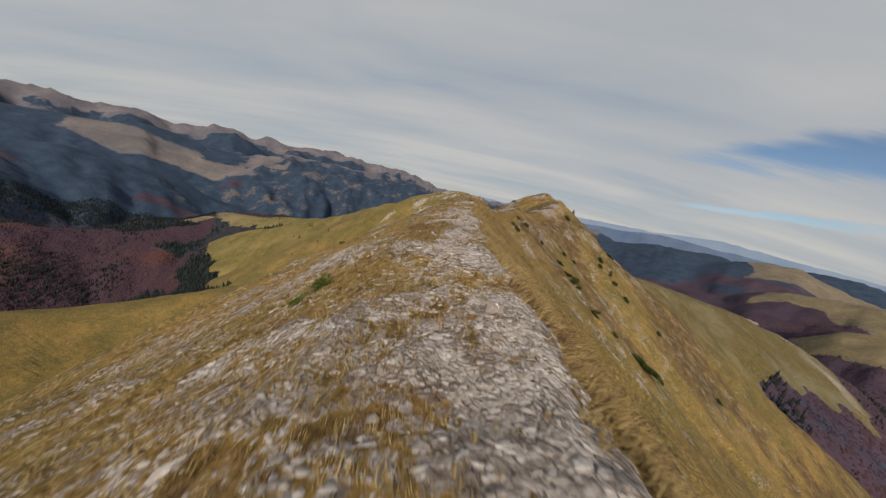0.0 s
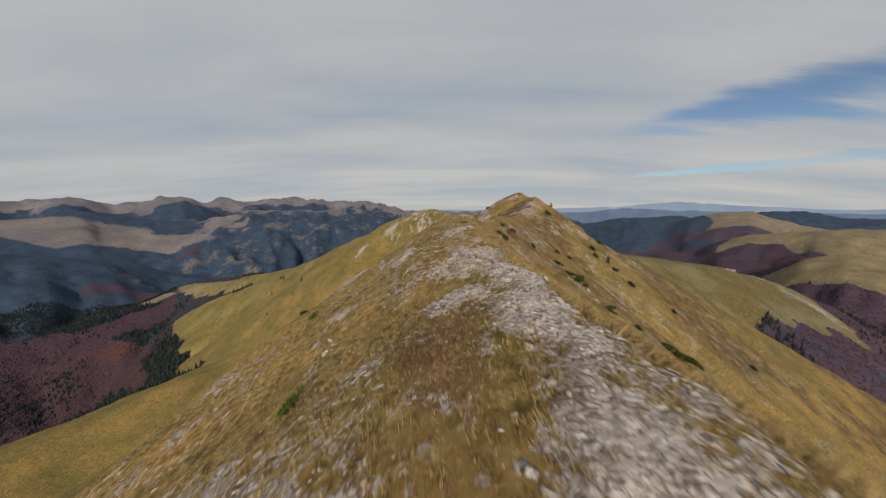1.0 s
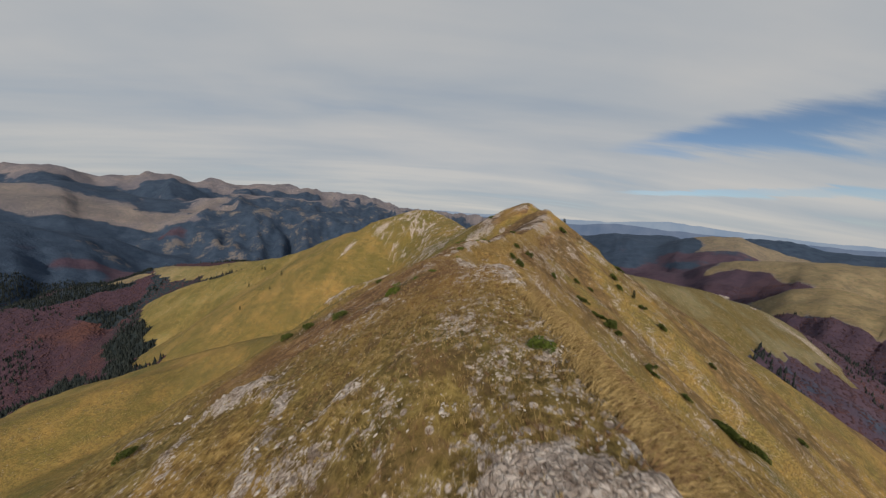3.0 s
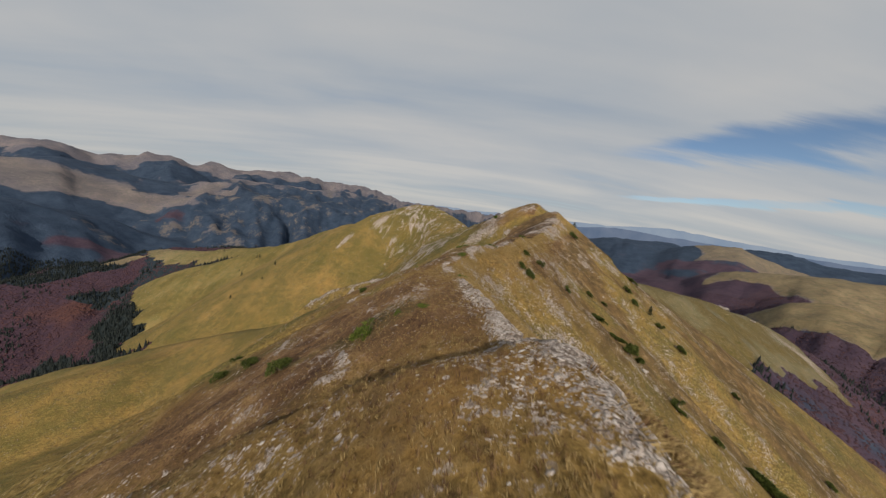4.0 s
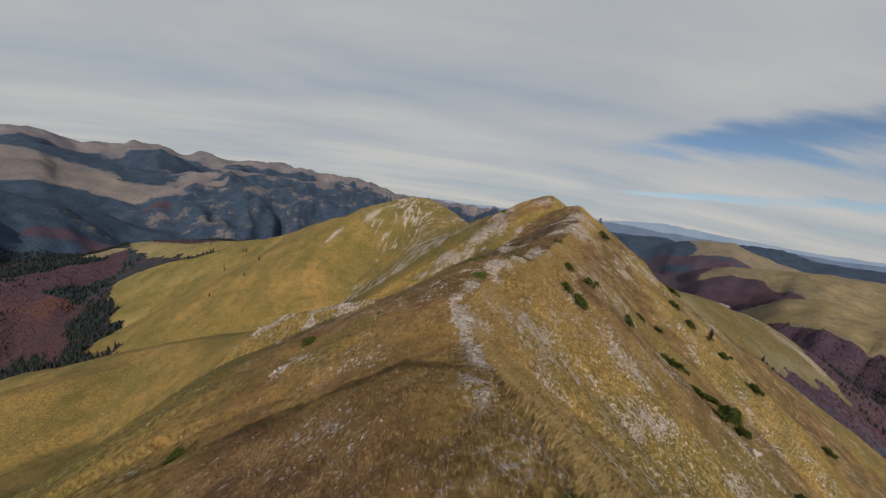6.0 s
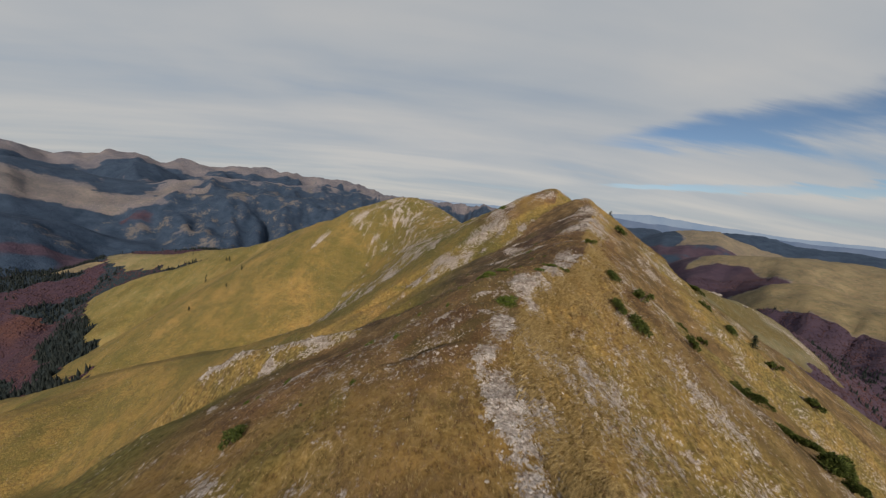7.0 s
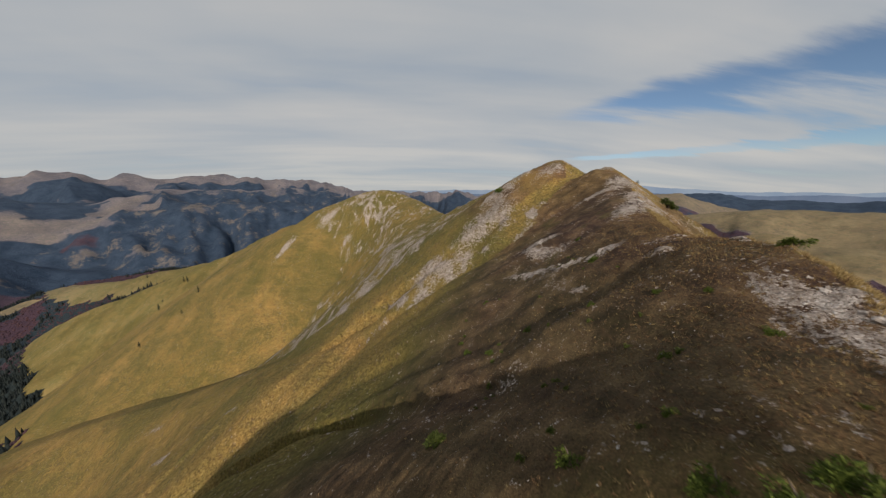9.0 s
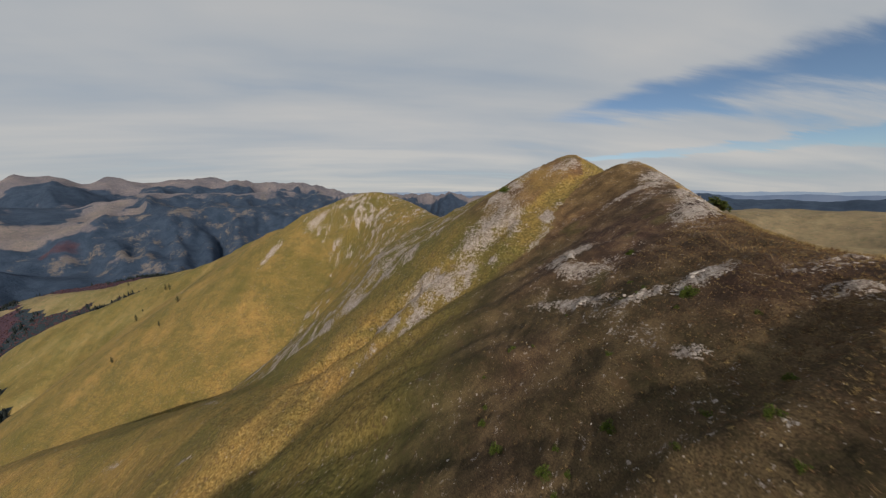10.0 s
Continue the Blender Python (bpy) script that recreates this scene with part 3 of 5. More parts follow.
ROCK_BEND = [(17.2, 112.5, 2.5, 1.5, 7, 0.85), (16.0, 111.7, 5.4, 1.3, 61, 0.8), (8.5, 102.9, 1.0, 0.8, 111, 0.8), (5.4, 103.4, 0.7, 0.4, 176, 0.7), (5.8, 99.0, 1.3, 0.7, 131, 0.85), (5.1, 99.9, 0.6, 0.5, 127, 0.7), (10.9, 104.2, 1.0, 0.8, 92, 0.8), (9.0, 101.4, 0.9, 0.9, 151, 0.6), (12.6, 107, 2.4, 1.2, 50, 0.75)]
ROCK_TOP = [(22.6, 148.6, 3.0, 2.0, 150, 0.9), (20.6, 143.6, 2.6, 1.3, 107, 0.75), (16.8, 139.0, 3.4, 1.0, 114, 0.85), (18.6, 132.8, 1.8, 0.7, 139, 0.85), (21.0, 131.2, 2.0, 1.0, 172, 0.9), (15.5, 127.1, 1.0, 0.5, 115, 0.75), (23.6, 126.5, 2.2, 1.3, 164, 0.85),
            (21.1, 124.6, 1.4, 0.8, 99, 0.75), (23.3, 121.4, 1.8, 0.6, 71, 0.7), (34, 143, 5, 2.2, 50, 0.72), (40, 147.5, 8, 3.0, 55, 0.80), (38.5, 157.5, 4, 1.0, 165, 0.7), (44.5, 158, 6, 2.6, 60, 0.72), (49, 169, 5, 3.0, 70, 0.5), (36.5, 139, 4, 1.6, 60, 0.6)]
ROCK_RIB = [(19.5, 173.6, 8.9, 4.5, 16, 0.68), (7.4, 171.6, 5.5, 3.2, 157, 0.68), (-0.6, 172.4, 4.3, 1.6, 162, 0.9), (16.9, 172.9, 2.9, 2.0, 14, 0.85), (-24.5, 205.5, 13, 1.0, 135, 1.0), (-10.8, 199.4, 7.1, 2.5, 149, 0.75), (2.5, 202.4, 5.2, 3, 24, 0.8), (-6.1, 209.6, 6.0, 4, 149, 0.6),
            (28, 181, 8, 3.4, 40, 0.6), (41.2, 179.2, 4.8, 2.6, 4, 0.55), (-67.8, 428.0, 13.4, 7, 52, 0.75), (-103.5, 401.6, 12.9, 3.5, 63, 0.8), (-4, 300, 20, 5, 100, 0.5), (8, 250, 18, 4, 95, 0.5)]
# closed turf between the bands of rock
TURF = [(2.1, 13.3, 2.2, 1.2, 96, 0.8), (3.3, 12.3, 1.4, 0.8, 105, 0.7), (1.8, 17.5, 2.0, 1.0, 94, 0.6), (0.0, 27.2, 4.0, 0.7, 102, 0.7), (2.3, 22.8, 1.6, 1.0, 95, 0.8), (-0.8, 49.7, 3.2, 0.9, 137, 0.8), (-1.5, 41.8, 0.9, 0.8, 166, 0.6), (2.5, 39.3, 0.7, 0.7, 141, 0.5),
        (1.1, 62.4, 5.5, 2.0, 88, 0.95), (-2.6, 66.4, 2.2, 0.8, 85, 0.6), (2.2, 66.5, 4.5, 1.2, 86, 0.95), (0.5, 89.4, 4.0, 1.6, 84, 0.85), (7.6, 90.1, 4.5, 1.2, 84, 0.7), (1.5, 78, 5, 1.4, 88, 0.8)]
ROCK_LOW = [(-95.6, 218.6, 8, 0.8, 148, 0.6), (-40.4, 172.4, 3.4, 0.5, 156, 0.6), (-9.9, 118.4, 1.7, 0.6, 150, 0.8), (545, 567, 22, 9, 20, 0.8), (655, 520, 60, 26, 128, 0.46), (-60, 215, 14, 0.9, 130, 0.5), (-62, 180, 12, 0.9, 157, 0.5)]
# far slopes: pale pastures, cliffs and closed woods
FAR_PASTURE = [(-2365, 1705, 208, 139, 144, 1), (-2209, 1700, 180, 159, 142, 1), (-2084, 1720, 172, 154, 140, 1), (-2065, 1835, 178, 158, 138, 1), (-1959, 1872, 154, 144, 136, 1), (-1834, 1877, 71, 110, 134, 1), (-1714, 1851, 44, 58, 133, 1), (-1625, 1980, 80, 90, 129, 0.9),
               (-1708, 2208, 120, 90, 128, 0.9), (-1698, 2374, 56, 70, 126, 0.9), (-1533, 2269, 60, 50, 124, 1), (-1745, 1990, 81, 71, 131, 0.9)]
FAR_CLIFF = [(-1498, 1784, 37, 62, 130, 0.9), (-1459, 1814, 36, 62, 129, 1), (-1293, 1724, 30, 74, 127, 1), (-1232, 1754, 40, 41, 125, 0.8), (-1217, 2131, 45, 65, 120, 1), (-1144, 2177, 35, 75, 118, 1), (-1047, 2177, 22, 55, 116, 0.8), (-1463, 1894, 72, 32, 128, 0.9), (-1655, 2310, 64, 43, 126, 0.9),
             (-1493, 2009, 86, 29, 127, 0.9), (-1694, 1827, 31, 24, 133, 0.9), (-900, 2272, 36, 65, 112, 0.7), (-1234, 1990, 22, 36, 122, 0.7)]
FAR_SCREE = [(-1504, 1360, 40, 90, 138, 0.75), (-1429, 1365, 34, 80, 136, 0.7), (-1456, 1250, 34, 80, 139, 0.7), (-1367, 1359, 29, 73, 135, 0.7), (-838, 2615, 61, 84, 108, 0.7), (-1078, 2395, 88, 70, 114, 0.7), (-1396, 2581, 34, 78, 118, 0.6)]
FAR_BEECH = [(-1557, 1821, 37, 73, 131, 1), (-1594, 1802, 27, 46, 132, 1), (-1355, 1255, 60, 160, 137, 0.8)]


STEPS = [(37.9, 1.7, -4, 2.2), (56.3, 0.9, -9, 7), (81.3, 1.0, -6, 2), (96.0, 1.1, 0, 3.5), (124, 0.7, 8, 22)]


def masks(x, y, z, marks, names, owner, over, r):
    out = {}
    d, run = marks["main"][1], marks["main"][2]
    close = r < 700
    rough = np.where(close, fbm(x, y, 3.2, 4, 211, 0.6), 0)
    broad = fbm(x, y, 26, 4, 223, 0.55)
    rock = np.zeros_like(x)
    for spots in (ROCK_FRONT, ROCK_RISE, ROCK_MIDDLE, ROCK_NECK, ROCK_SUNNY, ROCK_LEDGE, ROCK_RIDGE, ROCK_BEND, ROCK_TOP, ROCK_RIB, ROCK_LOW):
        for b in spots:
            rock = np.maximum(rock, blot(x, y, *b))
    on_main = (owner == names.index("main")) | (owner == names.index("knoll")) | (owner == names.index("east_rib"))
    for name in ("ledge", "ledge_west"):
        rock = np.where(owner == names.index(name), np.maximum(rock, 0.34 + 0.35 * broad + 0.40 * rough - 0.09 * np.abs(marks[name][1])), rock)
    # loose rock strewn over the steep flanks, thinning away from the crest
    strewn = np.where(on_main & (d < 0), (0.27 + 0.14 * (1 - ease(y, 38, 58)) - 0.17 * ease(y, 96, 112)) * np.exp(d / 22), 0.0) + np.where(on_main & (d >= 0), 0.35 * np.exp(-d / 85), 0.0)
    # rills that run down the slope lay bare the scree between them
    rill = np.where(close, 0.6 * fbm(run, d * 0.30, 4.5, 4, 241, 0.6) + 0.6 * fbm(x, y, 6, 4, 243, 0.6), 0)
    rock = np.maximum(rock, strewn * (0.62 + 0.5 * broad + 1.0 * rill))
    ribs = np.where(close, 0.6 * fbm(marks["rib"][2], marks["rib"][1] * 0.35, 6, 4, 251, 0.6) + 0.6 * fbm(x, y, 9, 4, 253, 0.6), 0)
    rock = np.where((owner == names.index("rib")), np.maximum(rock, 0.36 + 0.35 * rough + 0.20 * broad + 0.60 * ribs - 0.014 * np.maximum(np.abs(marks["rib"][1]) - 6, 0)), rock)
    sd, srun = marks["saddle"][1], marks["saddle"][2]
    rock = np.where((owner == names.index("saddle")) & (srun < 420), np.maximum(rock, 0.08 + 0.28 * rough + 0.28 * broad * ease(-sd, 0, 30) + 0.31 * np.where(close, 0.5 * fbm(srun, sd * 0.3, 12, 4, 257, 0.6) + 0.7 * fbm(x, y, 17, 4, 259, 0.6), 0)), rock)
    # the crest's right-hand edge is grassed over at once
    edge = ease(d, 0.4, 1.3) * (y < 52)
    rock = rock * (1 - edge)
    for b in TURF:
        rock = rock * (1 - blot(x, y, *b))
    # soil and tufts hold between the stones
    soil = ease(fbm(x, y, 1.5, 3, 263, 0.55) + 0.3 * fbm(x, y, 6, 2, 269), 0.15, 0.70) * close
    rock = 1.12 * rock * (1 - 0.42 * soil * np.where(on_main, 1, 0.3))
    out["rock"] = np.clip(rock + 0.20 * rough * (rock > 0.05), 0, np.where(y < 48, 0.98, 0.82))
    # heath and bilberry on the cool side of the crest
    heath = np.where(d < 0, np.exp(-((np.maximum(np.abs(d + 11) - 6, 0) / 10) ** 2)) * ease(y, 38, 66), 0) * np.where(on_main, 1, 0)
    heath = np.maximum(heath, blot(x, y, 2.4, 22.4, 3.2, 1.2, 95, 0.9))
    heath = np.maximum(heath, 0.6 * soil * (np.abs(d) < 6) * (y < 60))
    # bare brown earth between the rills of the sunny side
    sunny = np.where(on_main & (d > 1.5), 0.44 + 0.28 * broad - 0.30 * rill, 0)
    heath = np.maximum(heath, sunny * ease(d, 1.5, 7))
    # doubled past the bend: more heath, and part of the flank's shade in colour
    out["heath"] = np.clip(heath * (0.60 + 0.34 * broad) * (1 + 1.0 * ease(y, 94, 110)), 0, 1)
    out["green"] = np.clip(ease(fbm(x, y, 6.5, 3, 233), 0.62, 0.95) * np.where(on_main & (d < 2), 0.38, 0.15) * close, 0, 1)
    out["green"] = np.where(on_main & (d > 2), np.maximum(out["green"], (0.22 + 0.14 * broad) * ease(d, 2, 9)), out["green"])
    out["green"] = np.where(on_main & (d < -16), np.maximum(out["green"], (0.46 + 0.16 * broad) * ease(-d, 14, 30) * ease(y, 60, 90)), out["green"])
    spur = owner == names.index("east_spur")
    for name in ("saddle", "rib", "shoulder", "near_meadow", "mid_meadow", "far_meadow"):
        out["green"] = np.where(owner == names.index(name), np.maximum(out["green"], (0.44 if name in ("saddle", "rib") else 0.26) + 0.20 * broad), out["green"])
    out["heath"] = np.where(owner == names.index("rib"), np.clip(0.40 + 0.4 * broad, 0, 1), out["heath"])
    out["heath"] = np.where(spur, np.clip(0.44 + 0.45 * broad, 0, 0.8), out["heath"])
    out["green"] = np.where(spur, np.clip(0.42 + 0.15 * broad, 0, 0.6), out["green"])
    out["rock"] = np.where(spur, np.maximum(out["rock"], 0.06), out["rock"])
    # olive tint of the turf, which also paints in the flank's shade
    shade_olive = ease(y, 98, 112) * out["heath"] * np.clip(0.55 + 0.7 * fbm(x, y, 9, 3, 283), 0, 1)
    out["green"] = np.maximum(out["green"], 0.25 * shade_olive)
    # mask for the shade painted on the cool flank past the bend
    out["flank_shade"] = np.clip(out["heath"] * ease(y + 6 * broad, 103, 117) * (1 - ease(y, 150, 175)), 0, 0.85) * np.where(on_main & (d < 0), 1, 0)
    forest, beech, crag, pasture = np.zeros_like(x), np.full_like(x, 0.5), np.zeros_like(x), np.zeros_like(x)

    def zone(name, cond, wood, red, stone=0.0):
        here = (owner == names.index(name)) & cond
        forest[here] = wood
        beech[here] = red
        crag[here] = stone

    def fallen(name):
        h, dd, _ = marks[name]
        return dd

    every = np.ones_like(x, bool)
    zone("main", (d > 0) & (z < -300 + 18 * broad), 1, 0.75)
    zone("east_rib", z < -235 + 18 * broad, 1, 0.75)
    zone("main", (d < 0) & (z < -235 + 12 * broad), 1, 0.35)
    dn = fallen("near_meadow")
    zone("near_meadow", (dn > 34 + 10 * broad) & (x < -250), 1, 0.2)
    zone("near_meadow", (z < -238 + 10 * broad), 1, 0.25)
    dm = fallen("mid_meadow")
    zone("mid_meadow", (dm > 14 + 8 * broad) & (x < -400), 1, 0.3)
    zone("mid_meadow", (z < -243 + 7 * broad), 1, 0.15)
    df = fallen("far_meadow")
    zone("far_meadow", (df < -48 - 12 * broad) & (x < -380), 1, 0.35)
    zone("far_meadow", (df > 90) | (z < -235), 1, 0.4)
    zone("saddle", (fallen("saddle") > 0) & (x > 0) & (z < -230), 1, 0.6)
    de = fallen("east_spur")
    zone("east_spur", (de < -60 - 20 * broad) | (z < -225 + 15 * broad) | (x > 715 + 15 * broad), 1, 0.8)
    zone("east_spur", (de > 128 + 12 * broad) & (x > 440), 1, 0.7)
    dk = np.abs(fallen("skyline"))
    zone("skyline", every, 0.72, 0.15, 0.16)
    zone("skyline", dk < 200 + 90 * broad, 0.10, 0.2, 0.36)
    zone("plateau", every, 0.80, 0.15, 0.08)
    zone("plateau", fallen("plateau") > 360 + 60 * broad, 0.9, 0.25, 0.1)
    zone("crags", every, 0.78, 0.12, 0.36)
    zone("crags", np.abs(fallen("crags")) < 110 + 50 * broad, 0.36, 0.15, 0.44)
    zone("crag_spur", every, 0.86, 0.15, 0.44)
    zone("west_hills", every, 0.95, 0.30, 0.20)
    db = fallen("beech_hill")
    zone("beech_hill", every, 1, 0.8)
    zone("beech_hill", (np.abs(db - 5) < 42 + 14 * broad) & (x < -770), 1, 0.02)
    zone("beech_hill", (db > 108) & (db < 150 + 10 * broad) & (x < -700), 1, 0.05)
    zone("north_woods", every, 1, 0.25)
    zone("tan_hills", every, 0.05, 0.4)
    lobes = np.where(r > 900, fbm(x, y, 420, 3, 271), 0)
    bearing = np.degrees(np.arctan2(x - 2, y - 16))
    zone("tan_hills", bearing < 41.8 + 1.5 * lobes, 0.95, 0.25)
    zone("tan_hills", np.abs(fallen("tan_hills")) > 400 + 120 * lobes, 0.9, 0.5)
    zone("dark_hills", every, 0.9, 0.2)
    zone("tan_near", every, 0.0, 0.4)
    zone("tan_near", (bearing < 44.2 + 2 * lobes) | (fallen("tan_near") > 250 + 110 * lobes + 150 * ease(bearing, 46, 53)) | (fallen("tan_near") < -260), 1, 0.85)
    zone("tan_nearest", every, 0.0, 0.4)
    zone("tan_nearest", (np.abs(fallen("tan_nearest")) > 140 + 70 * lobes) | (bearing < 48.3 + 2 * lobes), 1, 0.85)
    bottom = over < 6
    forest[bottom], beech[bottom] = 1, 0.72
    lone = r > 900
    for spots, kind in ((FAR_PASTURE, 0), (FAR_BEECH, 1), (FAR_CLIFF, 2), (FAR_SCREE, 2)):
        for b in spots:
            w = np.where(lone, np.clip(1.25 * blot(x, y, *b), 0, 1), 0)
            if kind == 0:
                forest, crag, pasture = forest * (1 - w), crag * (1 - 0.8 * w), np.maximum(pasture, w)
            elif kind == 1:
                beech, crag = np.maximum(beech, 0.62 * w), crag * (1 - 0.4 * w)
            else:
                crag, forest = np.maximum(crag, 0.64 * w), forest * (1 - 0.3 * w)
    # the valley wood reaches up between the two meadow spurs
    deep = (x + 1.1 * (y - 450) < -424 + 22 * broad) & (dn > 18) & (y < 690) & (y > 300) & (x < -250)
    rim = x + 1.1 * (y - 450) > -452 + 22 * broad
    forest[deep], beech[deep] = 1, 0.8
    beech[deep & (rim | (dn < 100 + 16 * broad))] = 0.08
    forest[blot(x, y, -806, 820, 52, 13, 28, 1.0) > 0.4] = 0
    out["forest"], out["beech"], out["crag"] = forest, beech, crag
    # woods near the ridge have a firm edge, those far off a ragged one
    out["forest"] = np.where(r < 1300, np.clip(forest * 2.4 - 0.7, -0.7, 1.7), forest)
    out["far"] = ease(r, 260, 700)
    # share of the haze-tinted colours, growing with distance
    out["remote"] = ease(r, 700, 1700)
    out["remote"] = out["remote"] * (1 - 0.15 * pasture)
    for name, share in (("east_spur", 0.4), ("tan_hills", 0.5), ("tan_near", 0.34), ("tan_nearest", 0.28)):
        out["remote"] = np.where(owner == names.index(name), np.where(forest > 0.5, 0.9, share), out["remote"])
    return out


def relief(x, y, z, m, marks, r):
    """Hummocks, turf steps and the roughness of the rock, laid over the land near the path."""
    d = marks["main"][1]
    near = 1 - ease(r, 170, 420)
    off = np.minimum(np.abs(d) / 4, 1)
    # short drops of the crest, each facing along the ridge
    drop = 0.0
    for at, deep, west, east in STEPS:
        v = y - at + 0.5 * fbm(x, y, 2.5, 2, 401) + 0.10 * (x - 3)
        drop = drop + deep * ease(v, 0, 0.7) * (1 - ease(v, 0.7, 8)) * ease(x, west - 4, west + 1) * (1 - ease(x, east - 1, east + 2))
    bump = -drop + 0.28 * fbm(x, y, 8, 3, 301) * (0.3 + 0.7 * off)
    # trodden turf steps across the slope
    step = np.abs(((z + 0.35 * fbm(x, y, 5, 2, 307)) / 0.55) % 1.0 - 0.5) * 2
    bump = bump + 0.17 * ease(step, 0.2, 0.8) * off * (1 - m["rock"])
    bump = bump + 0.10 * fbm(x, y, 1.5, 2, 311)
    bump = bump + 0.75 * ease(d, 3, 18) * fbm(marks["main"][2], d * 0.08, 8.0, 4, 371)
    bump = bump + ease(m["rock"], 0.3, 0.7) * (0.16 * ridged(x, y, 1.9, 3, 317) + 0.10 + 0.10 * off * ridged(x * 0.5, y * 1.4, 4.5, 2, 331))
    wide = ease(r, 400, 1600)
    coarse = wide * (9 * fbm(x, y, 190, 4, 337, 0.55)) + wide * m["forest"] * 3.5 * fbm(x, y, 24, 2, 347)
    coarse = coarse + wide * m["crag"] * 42 * (ridged(x, y, 240, 4, 349) - 0.35)
    # the highest tops are broken into small summits
    coarse = coarse + 24 * ease(np.hypot(x - 2, y - 16), 3900, 4300) * ridged(x, y, 190, 3, 359)
    calm = ease(r, 120, 420) * (1 - wide) * (2.2 * fbm(x, y, 60, 5, 353))
    return near * bump + coarse + calm


def axis(lo, a, b, hi, fine, grow_lo, grow_hi):
    """Grid lines: even from a to b, growing apart beyond."""
    out, v = [], a
    while v < b:
        out.append(v)
        v += fine
    up, v = [], b
    while v < hi:
        up.append(v)
        v += fine + grow_hi * (v - b)
    down, v = [], a - fine
    while v > lo:
        down.append(v)
        v -= fine + grow_lo * (a - v)
    return np.array(down[::-1] + out + up)


GRID = {}


def sample(x, y, *names):
    """The finished surface and its masks at single places, read off the ground's own grid."""
    gx, gy = GRID["x"], GRID["y"]
    i = np.clip(np.searchsorted(gx, x) - 1, 0, len(gx) - 2)
    j = np.clip(np.searchsorted(gy, y) - 1, 0, len(gy) - 2)
    u, v = (x - gx[i]) / (gx[i + 1] - gx[i]), (y - gy[j]) / (gy[j + 1] - gy[j])
    out = []
    for name in names:
        a = GRID[name]
        out.append((a[j, i] * (1 - u) + a[j, i + 1] * u) * (1 - v) + (a[j + 1, i] * (1 - u) + a[j + 1, i + 1] * u) * v)
    return out


def build_ground():
    gx = axis(-4600, -20, 40, 4600, 0.37, 0.0142, 0.0142)
    gy = axis(-700, -1, 138, 4750, 0.37, 0.07, 0.0125)
    x, y = (a.ravel() for a in np.meshgrid(gx, gy))
    z, marks, names, owner, over, r = land(x, y)
    m = masks(x, y, z, marks, names, owner, over, r)
    z = z + relief(x, y, z, m, marks, r)
    nx, ny = len(gx), len(gy)
    # far off, the edges of woods and crags run into each other
    for name in ("forest", "beech", "crag"):
        a = m[name].reshape(ny, nx)
        b = a.copy()
        for _ in range(3):
            b[1:-1, 1:-1] = (2 * b[1:-1, 1:-1] + b[:-2, 1:-1] + b[2:, 1:-1] + b[1:-1, :-2] + b[1:-1, 2:]) / 6
        m[name] = np.where(r.reshape(ny, nx) > 1250, b, a).ravel()
    GRID.update({"x": gx, "y": gy, "z": z.reshape(ny, nx), "d": marks["main"][1].reshape(ny, nx)})
    GRID.update({k: v.reshape(ny, nx) for k, v in m.items()})
    k = (np.arange(ny - 1)[:, None] * nx + np.arange(nx - 1)[None]).ravel()
    quads = np.stack([k, k + 1, k + 1 + nx, k + nx], 1).astype(np.int32)
    me = bpy.data.meshes.new("ground")
    me.vertices.add(nx * ny)
    me.vertices.foreach_set("co", np.stack([x, y, z], 1).astype(np.float32).ravel())
    me.loops.add(len(quads) * 4)
    me.loops.foreach_set("vertex_index", quads.ravel())
    me.polygons.add(len(quads))
    me.polygons.foreach_set("loop_start", np.arange(len(quads), dtype=np.int32) * 4)
    me.update(calc_edges=True)
    me.shade_smooth()
    for name, values in m.items():
        a = me.attributes.new(name, "FLOAT", "POINT")
        a.data.foreach_set("value", np.asarray(values, np.float32))
    me.materials.append(GROUND)
    ob = new("ground", me)
    tagged(ob, "dry golden autumn grass and pale limestone mountain ridge", "ground", kind="structure")
    return ob


ground = build_ground()


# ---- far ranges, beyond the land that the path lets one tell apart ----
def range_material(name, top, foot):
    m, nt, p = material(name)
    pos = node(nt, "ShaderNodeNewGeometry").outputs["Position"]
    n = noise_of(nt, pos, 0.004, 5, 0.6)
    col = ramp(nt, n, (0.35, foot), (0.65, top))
    # the ranges glow by themselves, with the haze painted in as blue
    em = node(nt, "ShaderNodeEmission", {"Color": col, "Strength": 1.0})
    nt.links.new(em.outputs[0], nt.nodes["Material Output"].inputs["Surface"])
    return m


def backdrop(far, marks, mat, seed):
    az, el = [a for a, _ in marks], [e for _, e in marks]
    bearings = np.arange(az[0], az[-1], 0.12)
    tops = np.interp(bearings, az, el) + 0.10 * fbm(bearings, bearings * 0 + seed, 2.2, 5, seed)
    verts, faces = [], []
    for k, (a, e) in enumerate(zip(bearings, tops)):
        x, y = 2 + far * math.sin(radians(a)), 16 + far * math.cos(radians(a))
        verts += [(x, y, -700), (x, y, 5 + far * math.tan(radians(e)))]
        if k:
            faces.append((2 * k - 2, 2 * k, 2 * k + 1, 2 * k - 1))
    me = bpy.data.meshes.new("backdrop")
    me.from_pydata(verts, [], faces)
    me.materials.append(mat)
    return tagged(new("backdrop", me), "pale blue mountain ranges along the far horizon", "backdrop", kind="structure")


